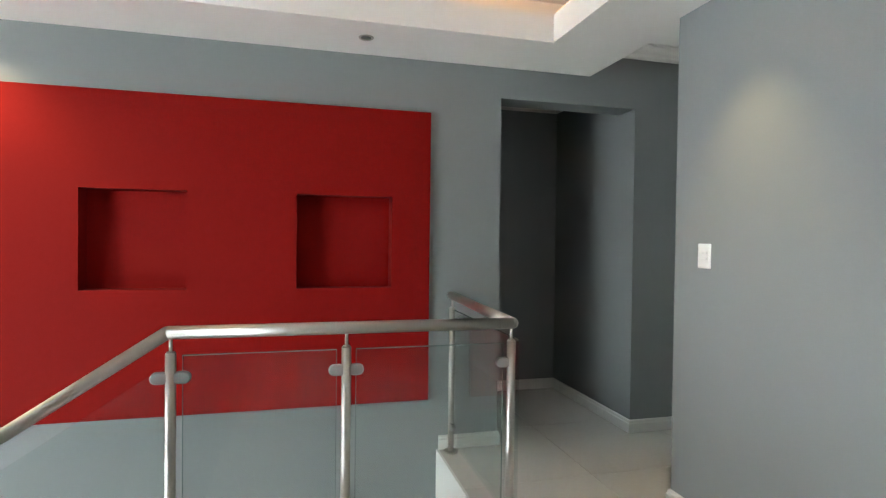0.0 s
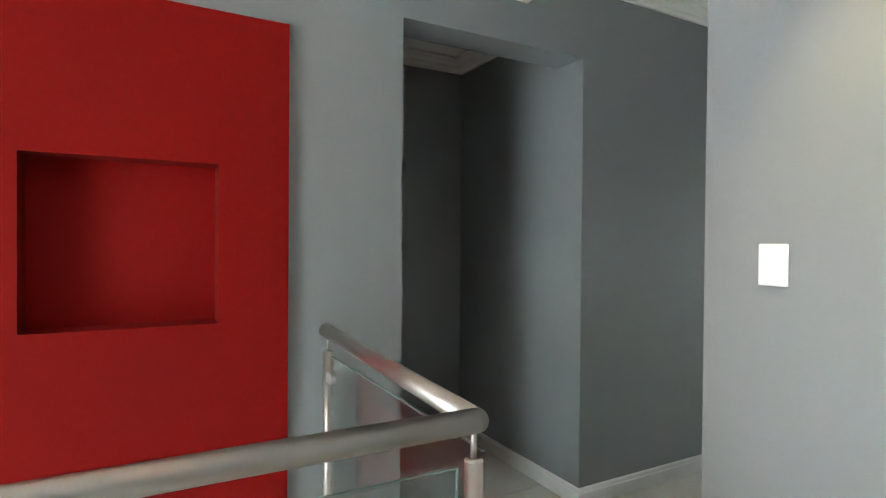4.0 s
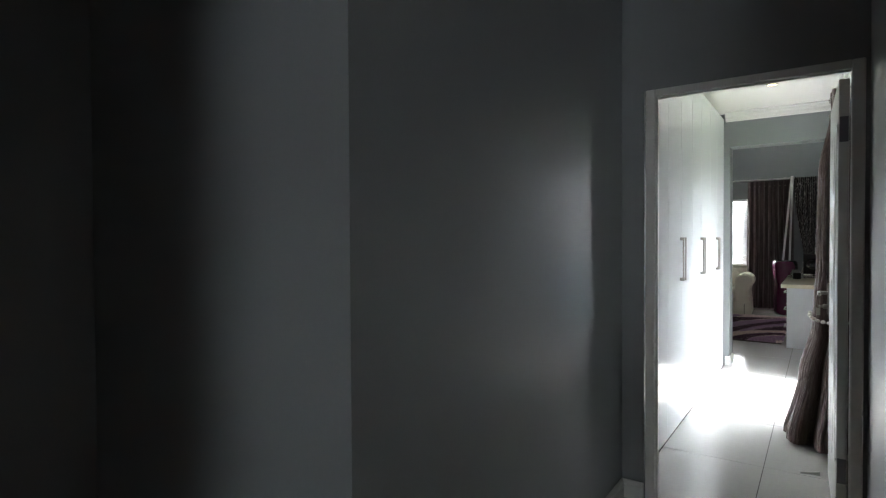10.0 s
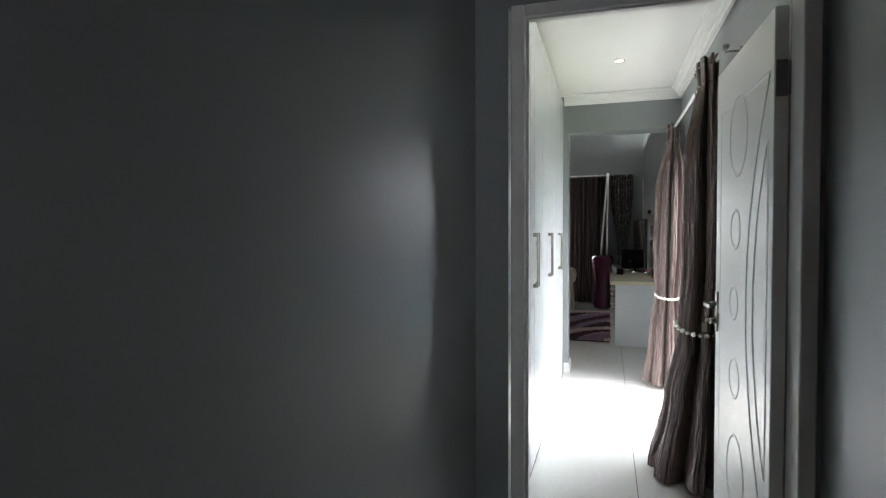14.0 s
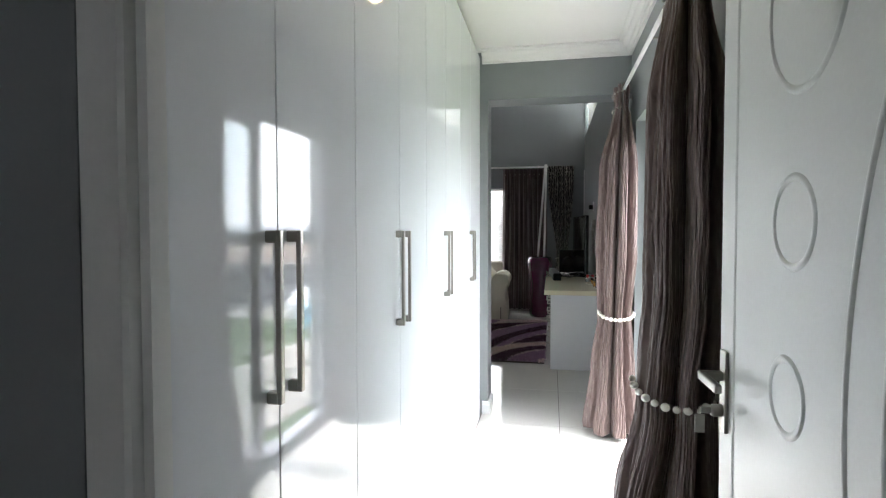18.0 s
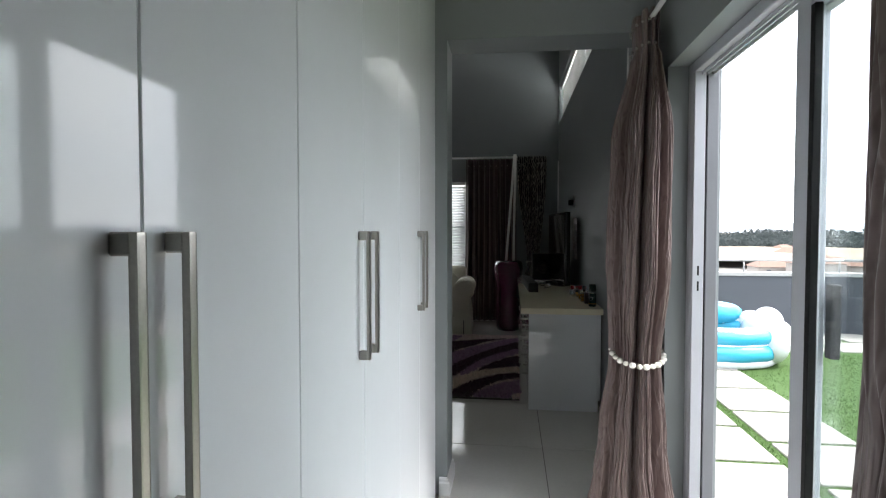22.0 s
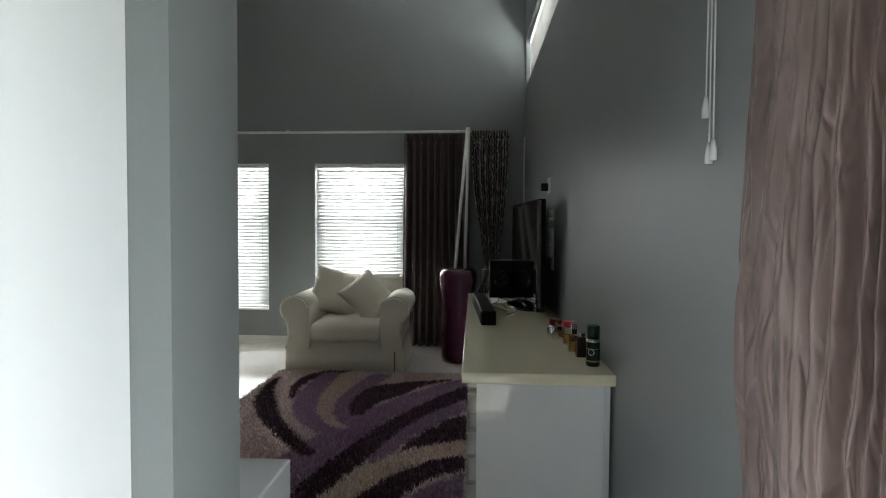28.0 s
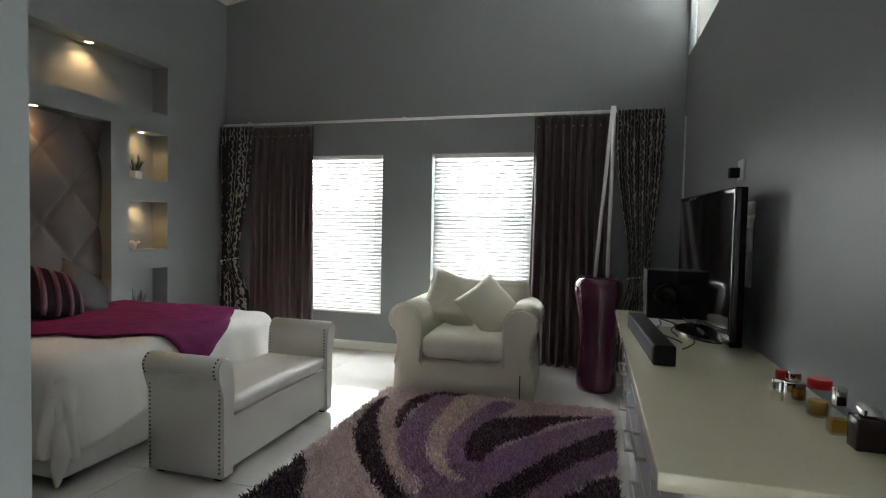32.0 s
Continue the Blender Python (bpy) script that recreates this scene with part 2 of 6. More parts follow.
def extrude_profile(pts, a, b, axis="y", bm=None):
    """A solid from an outline, drawn from a to b along an axis. Outline pairs are (x, z) for y, (y, z) for x."""
    bm = bm or bmesh.new()
    mk = (lambda p, t: (p[0], t, p[1])) if axis == "y" else (lambda p, t: (t, p[0], p[1]))
    r0, r1 = [bm.verts.new(mk(p, a)) for p in pts], [bm.verts.new(mk(p, b)) for p in pts]
    n = len(pts)
    for i in range(n):
        bm.faces.new((r0[i], r0[(i + 1) % n], r1[(i + 1) % n], r1[i])).smooth = True
    bm.faces.new(r0[::-1])
    bm.faces.new(r1)
    return bm


def soft(bm):
    for f in bm.faces:
        f.smooth = True
    return bm


# ---- plan ----
XA = -0.91          # face of the grey wall with the red panel and of the hall
YD = 3.275          # face of the wall with the door
YE = 3.37           # its dressing-room side
XR = 0.145          # window-side wall of the dressing room and the bedroom
XN = 0.10           # hall side of the near wall
YN = 0.86           # landing side of the near wall
YB0, YB1 = 6.83, 7.055   # wall between dressing room and bedroom
YF = 12.22          # far wall of the bedroom
XL = -4.68          # wall at the head of the bed
XW = -0.885         # wardrobe fronts
ZS, ZH, ZC = 2.50, 2.735, 2.63   # ceilings: landing, hall, dressing room


def structure(name, bm, material, label=""):
    return solid(name, bm, material, label or "plain grey-blue painted wall", "wall" if "wall" in name else name.split("_")[0], "structure")


# walls of the landing and the hall
b = bmesh.new()
N1, N2, NZR = (-2.17, -1.625), (-1.018, -0.445), (1.057, 1.622)   # recesses behind the red panel
bx(b, XA - 0.2, XA - 0.1, -5.2, 0.281, -3.0, 3.2)
bx(b, XA - 0.1, XA, -5.2, 0.281, -3.0, NZR[0] - 0.006)
bx(b, XA - 0.1, XA, -5.2, 0.281, NZR[1] + 0.006, 3.2)
for wy0, wy1 in ((-5.2, N1[0] - 0.006), (N1[1] + 0.006, N2[0] - 0.006), (N2[1] + 0.006, 0.281)):
    bx(b, XA - 0.1, XA, wy0, wy1, NZR[0] - 0.006, NZR[1] + 0.006)
bx(b, XA - 0.2, XA, 0.281, 1.29, 2.30, 3.2)
bx(b, -2.13, XA, 1.29, 1.49, 0, 3.2)
bx(b, -1.11, XA, 1.49, YD, 0, 3.2)
structure("wall_west", b, M_WALL, "grey-blue painted wall with a doorless opening")
b = bmesh.new()
bx(b, -2.33, -2.13, -0.1, 1.49, 0, 3.2)
bx(b, -2.13, XA - 0.2, -0.1, 0.10, 0, 3.2)
structure("wall_alcove", b, M_WALL)
b = bmesh.new()
bx(b, XN, 6.3, YN, YN + 0.14, 0, ZS)
bx(b, XN, 6.3, 0.931, YN + 0.14, ZS, 3.2)
bx(b, XN, XN + 0.14, YN + 0.14, YD, 0, 3.2)
structure("wall_near", b, M_WALL, "grey-blue painted wall with an outer corner")
b = bmesh.new()
bx(b, -1.7, -0.80, YD, YE, 0, 3.2)
bx(b, -0.80, 0.085, YD, YE, 2.076, 3.2)
bx(b, 0.085, 0.365, YD, YE, 0, 3.2)
structure("wall_door", b, M_WALL, "grey-blue painted wall round a white door frame")
# window-side wall
SY0, SY1, SZ = 4.97, 6.60, 2.05
CY0, CY1, CZ0, CZ1 = 7.25, 12.14, 2.88, 3.41
b = bmesh.new()
X2 = XR + 0.22
bx(b, XR, X2, YE, SY0, 0, 5.0)
bx(b, XR, X2, SY0, SY1, SZ, 5.0)
bx(b, XR, X2, SY1, CY0, 0, 5.0)
bx(b, XR, X2, CY0, CY1, 0, CZ0)
bx(b, XR, X2, CY0, CY1, CZ1, 5.0)
bx(b, XR, X2, CY1, YF + 0.22, 0, 5.0)
structure("wall_east", b, M_WALL, "grey-blue painted wall with a sliding-door opening and a high strip window")
b = bmesh.new()
bx(b, -5.0, -0.845, YB0, YB1, 0, 5.0)
bx(b, -0.845, XR, YB0, YB1, 2.285, 5.0)
structure("wall_partition", b, M_WALL, "grey-blue painted wall with a wide doorless opening")
structure("wall_dressing", box(-1.75, -1.55, YE, YB0, 0, 3.2), M_WALL)
# far wall with two windows
WZ0, WZ1 = 0.385, 2.07
W1 = (-3.77, -2.765)
W2 = (-2.225, -1.20)
b = bmesh.new()
bx(b, -5.1, W1[0], YF, YF + 0.22, 0, 5.0)
bx(b, W1[1], W2[0], YF, YF + 0.22, 0, 5.0)
bx(b, W2[1], XR, YF, YF + 0.22, 0, 5.0)
for w in (W1, W2):
    bx(b, w[0], w[1], YF, YF + 0.22, 0, WZ0)
    bx(b, w[0], w[1], YF, YF + 0.22, WZ1, 5.0)
structure("wall_far", b, M_WALL, "grey-blue painted wall with two windows")
# wall at the head of the bed, with recesses
b = bmesh.new()
HB0, HB1, HBZ = 8.87, 10.69, 2.18
NA = (10.88, 11.34)
NB = (8.22, 8.68)
TZ0, TZ1 = 2.36, 2.82
NZ = ((1.71, 2.16), (1.05, 1.51), (0.41, 0.87))
xb = XL - 0.18
bx(b, xb - 0.15, xb, YB1, YF, 0, 5.0)
bx(b, xb, XL, YB1, NB[0], 0, 5.0)
bx(b, xb, XL, NA[1], YF, 0, 5.0)
bx(b, xb, XL, NB[0], NA[1], TZ1, 5.0)
bx(b, xb, XL, NB[0], NA[1], HBZ, TZ0)
bx(b, xb, XL, NB[1], HB0, 0, HBZ)
bx(b, xb, XL, HB1, NA[0], 0, HBZ)
for n0, n1 in (NA, NB):
    zs = [0.0] + [z for pair in NZ[::-1] for z in pair] + [HBZ]
    for i in range(0, len(zs), 2):
        bx(b, xb, XL, n0, n1, zs[i], zs[i + 1])
structure("wall_bedhead", b, M_WALL, "grey-blue painted wall with recessed niches round the bed head")
# walls that close the landing, with a stair window
b = bmesh.new()
bx(b, XA - 0.2, 0.8, -5.4, -5.2, -3.0, 3.2)
bx(b, 0.8, 2.6, -5.4, -5.2, -3.0, -1.6)
bx(b, 0.8, 2.6, -5.4, -5.2, -0.6, 1.3)
bx(b, 0.8, 2.6, -5.4, -5.2, 2.05, 3.2)
bx(b, 2.6, 6.5, -5.4, -5.2, -3.0, 3.2)
structure("wall_stair", b, M_WALL)
structure("wall_landing", box(6.3, 6.5, -5.2, 1.0, -3.0, 3.2), M_WALL)
# unseen wall added under the landing to keep sky light out of the stairwell
structure("wall_lower", box(XA - 0.2, 6.5, 0.2, 0.35, -3.1, -0.31), M_WALL)
structure("ground_lower", box(XA - 0.2, 6.5, -5.4, 0.2, -3.1, -2.9), M_TILE, "cream tiled floor of the storey below")

# ceilings
b = bmesh.new()
TX0, TX1, TY0, TY1 = -0.395, 4.6, -4.2, 0.404
ys = 0.93
bx(b, XA, TX0, -5.2, ys, ZS, 2.66)
bx(b, XA, TX0, -5.2, ys, 2.90, 3.05)
bx(b, XA, XA + 0.14, -5.2, ys, 2.66, 2.90)
bx(b, TX1, 6.3, -5.2, ys, ZS, 3.05)
bx(b, TX0, TX1, TY1, ys, ZS, 2.66)
bx(b, TX0, TX1, -5.2, TY0, ZS, 2.66)
bx(b, TX0, TX1, -5.2, ys, 2.90, 3.05)
bx(b, TX0, TX1, ys - 0.15, ys, 2.66, 2.90)
bx(b, TX0, TX1, -5.2, TY0 - 0.15, 2.66, 2.90)
solid("ceiling_landing", b, M_CEIL, "white ceiling with a recessed tray and hidden warm light", "ceiling", "structure")
b = box(-2.13, XN, ys, YD, ZH, ZH + 0.2)
solid("ceiling_hall", b, M_CEIL, "plain white ceiling", "ceiling", "structure")
solid("ceiling_alcove", box(-2.13, XA - 0.2, 0.10, 1.29, 2.62, 2.72), M_CEIL, "plain white ceiling", "ceiling", "structure")
solid("ceiling_dressing", box(-1.55, XR, YE, YB0, ZC, ZC + 0.15), M_CEIL, "plain white ceiling with downlights", "ceiling", "structure")
b = bmesh.new()
z0, z1 = 3.80, 4.60
v = [b.verts.new(p) for p in ((XL - 0.3, YB1 - 0.1, z0), (X2, YB1 - 0.1, z1), (X2, YF + 0.2, z1), (XL - 0.3, YF + 0.2, z0),
                              (XL - 0.3, YB1 - 0.1, z0 + 0.2), (X2, YB1 - 0.1, z1 + 0.2), (X2, YF + 0.2, z1 + 0.2), (XL - 0.3, YF + 0.2, z0 + 0.2))]
for q in ((0, 1, 2, 3), (7, 6, 5, 4), (0, 4, 5, 1), (1, 5, 6, 2), (2, 6, 7, 3), (3, 7, 4, 0)):
    b.faces.new([v[i] for i in q])
solid("ceiling_bedroom", b, M_CEIL, "white ceiling sloping with the roof", "ceiling", "structure")

# cornices: stepped plaster moulding under the ceilings
CORN = [(0, 0), (0, -0.085), (0.018, -0.085), (0.022, -0.068), (0.036, -0.060), (0.042, -0.042), (0.062, -0.030), (0.070, -0.016), (0.095, -0.012), (0.095, 0)]


def cornice(path, z, name="trim_cornice"):
    bm = bmesh.new()
    sweep(bm, [(x, y, z) for x, y in path], CORN)
    return solid(name, bm, M_CEIL, "white stepped plaster cornice", "trim", "structure")


cornice([(XA, ys), (XA, YD), (XN, YD), (XN, ys)], ZH)
cornice([(XA - 0.2, 0.10), (-2.13, 0.10), (-2.13, 1.29), (XA - 0.2, 1.29)], 2.62)
cornice([(XW, YB0), (XR, YB0), (XR, YE), (XW, YE)], ZC)
b = bmesh.new()
sl = (z1 - z0) / (X2 - XL + 0.3)
sweep(b, [(XL, YB1, z0 + 0.3 * sl), (XL, YF, z0 + 0.3 * sl), (XR, YF, z1 - 0.22 * sl)], CORN)
solid("trim_cornice", b, M_CEIL, "white stepped plaster cornice", "trim", "structure")

# skirting boards
SKIRT = [(0, 0), (0.016, 0), (0.016, 0.062), (0.011, 0.070), (0.011, 0.082), (0.006, 0.090), (0, 0.090)]


def skirt(path, name="baseboard"):
    bm = bmesh.new()
    sweep(bm, [(x, y, 0.0) for x, y in path], SKIRT)
    return solid(name, bm, M_WHITE, "white moulded skirting board", "baseboard", "structure")


skirt([(XA, -0.12), (XA, 0.281), (XA - 0.2, 0.281)])
skirt([(-2.13, 0.10), (-2.13, 1.29), (XA, 1.29), (XA, YD), (-0.80, YD)])
skirt([(0.085, YD), (XN, YD), (XN, YN), (6.3, YN)])
skirt([(XW, YB0), (-0.845, YB0), (-0.845, YB1), (-2.0, YB1)])
skirt([(XL, HB1), (XL, YF), (XR, YF), (XR, 10.9)])

# floor slab, and tiles as pieces of it further down
b = bmesh.new()
FLOORS = [(0.22, 6.3, -1.47, YN), (XA, 0.22, -0.12, YN), (XA, XN, YN, YD + 0.06), (-2.13, XA, 0.10, 1.29),
          (XW, XR, YD + 0.06, YB1), (XL, XR, YB1, YF)]
for i, (x0, x1, y0, y1) in enumerate(FLOORS):
    bx(b, x0, x1, y0, y1, -0.30 if i < 4 else -0.2, -0.006)
for x0, x1, y0, y1 in FLOORS[2:]:
    bx(b, x0 - 0.18, x1 + 0.18, y0 - 0.18, y1 + 0.18, -0.32, -0.0068)
floor = solid("floor", b, M_GROUT, "cream polished tile floor with thin dark joints", "floor", "structure")
solid("landing_edge", box(XA, 0.22, -0.135, -0.12, -0.31, 0.0), M_WHITE, "white edge of the landing slab", "trim", "structure")

# ---- landing ----
RY0, RY1, RZ0, RZ1, RX = -3.4, -0.20, 0.335, 2.165, XA + 0.03
b = bmesh.new()
bx(b, XA, RX, RY0, RY1, RZ0, NZR[0])
bx(b, XA, RX, RY0, RY1, NZR[1], RZ1)
for y0, y1 in ((RY0, N1[0]), (N1[1], N2[0]), (N2[1], RY1)):
    bx(b, XA, RX, y0, y1, *NZR)
red = thing("red_feature_panel", "flat red painted wall panel with two square recesses", "wall panel", kind="structure")
part("panel", b, M_RED, red)
for y0, y1 in (N1, N2):
    b = bmesh.new()
    xk = XA - 0.098
    bx(b, xk, xk + 0.004, y0, y1, *NZR)
    bx(b, xk, XA - 0.0005, y0 - 0.005, y0, *NZR)
    bx(b, xk, XA - 0.0005, y1, y1 + 0.005, *NZR)
    bx(b, xk, XA - 0.0005, y0 - 0.005, y1 + 0.005, NZR[0] - 0.005, NZR[0])
    bx(b, xk, XA - 0.0005, y0 - 0.005, y1 + 0.005, NZR[1], NZR[1] + 0.005)
    part("recess", b, M_RED, red)


def clamp(w, h, d=0.013):
    """A stadium-shaped glass clamp lying in the local x-z plane."""
    r = h / 2
    pts = [(sg * (w / 2 - r) + sg * r * math.sin(a), r * math.cos(a) * sg) for sg in (1, -1) for a in [math.pi * k / 10 for k in range(11)]]
    bm = bmesh.new()
    rings = []
    for y, s in ((-d, 0.86), (-d * 0.75, 1.0), (d * 0.75, 1.0), (d, 0.86)):
        rings.append([bm.verts.new((x * s, y, z * s)) for x, z in pts])
    n = len(pts)
    for a, c in zip(rings, rings[1:]):
        for i in range(n):
            bm.faces.new((a[i], a[(i + 1) % n], c[(i + 1) % n], c[i]))
    bm.faces.new(rings[0][::-1])
    bm.faces.new(rings[-1])
    return bm


def balustrade():
    th = thing("balustrade", "stainless steel balustrade with clear glass panels and round handrail", "balustrade")
    x, ye, zr, r = 0.30, -0.105, 1.003, 0.0245
    yw = -0.055         # the return run meets the wall a little further along
    # handrail: level front run, return to the wall, and the run down the stairs
    for name, p, q in (("handrail", (x, -1.47, zr), (x, ye, zr)), ("handrail", (x, ye, zr), (-0.885, yw, zr)),
                       ("handrail", (x, -1.47, zr), (x, -3.6, zr - 2.13 * 0.655))):
        bm = rod(p, q, r, 20)
        for c in (p, q):
            bmesh.ops.create_uvsphere(bm, u_segments=16, v_segments=8, radius=r, matrix=Matrix.Translation(c))
        part(name, soft(bm), M_STEEL, th)
    for px, py in ((x, -1.458), (x, -0.815), (x, ye - 0.006), (-0.845, yw)):
        bm = rod((px, py, 0.012), (px, py, 0.925), 0.0190, 18)
        tube(bm, (px, py, 0.925), (px, py, 0.932), 0.0190, 18, 0.014)
        post = part("post", bm, M_STEEL, th)
        part("neck", rod((px, py, 0.93), (px, py, zr), 0.0065, 10), M_STEEL, post)
        part("base_flange", rod((px, py, 0.0), (px, py, 0.012), 0.045, 20), M_STEEL, post)
    # glass panels with clamps
    panes = [((x, -1.415), (x, -0.855)), ((x, -0.775), (x, ye - 0.045)), ((x - 0.05, yw), (-0.80, yw))]
    for (x0, y0), (x1, y1) in panes:
        if x0 == x1:
            bm = box(x0 - 0.004, x0 + 0.004, y0, y1, 0.08, 0.915)
        else:
            bm = box(x1, x0, y0 - 0.004, y0 + 0.004, 0.08, 0.915)
        ob = part("glass_panel", bm, M_GLASS, th, "clear glass panel")
        ob.visible_shadow = False
        if x0 == x1:
            bm = box(x0 - 0.004, x0 + 0.004, y0, y1, 0.9155, 0.9185)
            bx(bm, x0 - 0.004, x0 + 0.004, y0 - 0.0025, y0 - 0.0005, 0.08, 0.9185)
            bx(bm, x0 - 0.004, x0 + 0.004, y1 + 0.0005, y1 + 0.0025, 0.08, 0.9185)
        else:
            bm = box(x1, x0, y0 - 0.004, y0 + 0.004, 0.9155, 0.9185)
        part("polished_edge", bm, M_EDGE, ob, "polished greenish glass edge")
    bm = bmesh.new()
    v = [bm.verts.new((x + dx, y, z)) for dx in (-0.004, 0.004) for y, z in ((-1.475, 0.88), (-1.475, 0.05), (-2.7, -0.75), (-2.7, 0.08))]
    for q in ((0, 1, 2, 3), (7, 6, 5, 4), (0, 4, 5, 1), (1, 5, 6, 2), (2, 6, 7, 3), (3, 7, 4, 0)):
        bm.faces.new([v[i] for i in q])
    part("glass_panel", bm, M_GLASS, th, "sloped clear glass panel").visible_shadow = False
    for z in (0.835, 0.17):
        for y0, sg in ((-1.458, 1), (-1.458, -1), (-0.815, 1), (-0.815, -1), (ye - 0.006, -1)):
            bm = clamp(0.064, 0.044)
            bmesh.ops.transform(bm, matrix=pose(x, y0 + sg * 0.038, z, 0, 0, 90), verts=bm.verts)
            part("glass_clamp", bm, M_CLAMP, th, "rounded grey glass clamp")
        bm = clamp(0.064, 0.044)
        bmesh.ops.transform(bm, matrix=pose(-0.807, yw, z), verts=bm.verts)
        part("glass_clamp", bm, M_CLAMP, th, "rounded grey glass clamp")
    return th


balustrade()
# stair flight that the rail follows down
st = thing("staircase", "cream tiled stair flight going down beside the balustrade", "staircase", kind="structure")
for i in range(1, 9):
    part("step", box(0.36, 1.55, -1.47 - 0.27 * i, -1.47 - 0.27 * (i - 1), -0.177 * i - 0.2, -0.177 * i), M_TILE, st)


def downlight(x, y, z, lit=True, name="downlight", label="small round recessed ceiling downlight, chrome ring"):
    th = thing(name, label, "downlight", pose(x, y, z))
    bm = bmesh.new()
    prof = [(0.031, 0.0), (0.043, 0.0), (0.043, -0.004), (0.038, -0.007), (0.031, -0.004)]
    n = 28
    rings = [[bm.verts.new((r * math.cos(2 * math.pi * i / n), r * math.sin(2 * math.pi * i / n), h)) for i in range(n)] for r, h in prof]
    for a, c in zip(rings, rings[1:] + rings[:1]):
        for i in range(n):
            bm.faces.new((a[i], a[(i + 1) % n], c[(i + 1) % n], c[i])).smooth = True
    part("ring", bm, M_NICKEL, th)
    part("lamp_face", rod((0, 0, -0.001), (0, 0, -0.003), 0.030, 24), M_LAMP if lit else M_LAMPOFF, th)
    return th


M_LAMP = glow("lit_lamp_face", (1.0, 0.74, 0.42), 3.0)
M_LAMPOFF = mat("unlit_lamp_face", (0.10, 0.10, 0.10), 0.2, vary=0.2, scale=30, grain=120)
M_LED = glow("warm_led_strip", (1.0, 0.50, 0.20), 1.0)
M_LEDB = glow("warm_led_bead", (1.0, 0.66, 0.34), 0.25)
led = thing("led_strip", "warm hidden light strip on the ledge of the ceiling tray", "light strip")
part("strip", box(TX0 - 0.10, TX0 - 0.085, TY0, TY1 + 0.08, 2.6605, 2.668), M_LED, led)
part("strip", box(TX0 + 0.45, TX1, TY1 + 0.085, TY1 + 0.10, 2.6605, 2.668), M_LED, led)
bm = bmesh.new()
bmesh.ops.create_uvsphere(bm, u_segments=8, v_segments=6, radius=0.006)
me = mesh_of("led_bead", soft(bm), M_LEDB)
for i in range(14):
    piece("led_bead", me, led, pose(TX0 + 0.03 + i * 0.03, TY1 + 0.008, 2.666))
downlight(-0.62, -0.645, ZS, False)
downlight(-0.409, 5.82, ZC)
downlight(-0.37, 4.35, ZC)


def switch_plate(name, m, w, h, rows, cols, label):
    """Plate in the local x-z plane, facing -y."""
    th = thing(name, label, "light switch", m)
    part("plate", soft(box(-w / 2, w / 2, -0.009, 0, 0, h, bevel=0.006, seg=2)), M_PLASTIC, th)
    for i in range(cols):
        for j in range(rows):
            x = (i - (cols - 1) / 2) * 0.027
            z = h / 2 + (j - (rows - 1) / 2) * 0.028
            part("rocker", soft(box(x - 0.0085, x + 0.0085, -0.0125, -0.008, z - 0.0065, z + 0.0065, bevel=0.003, seg=2)), M_PLASTIC, th)
    return th


switch_plate("light_switch", pose(0.315, YN, 1.238), 0.081, 0.118, 2, 2, "white four-rocker light switch on the grey wall")

# ---- door ----


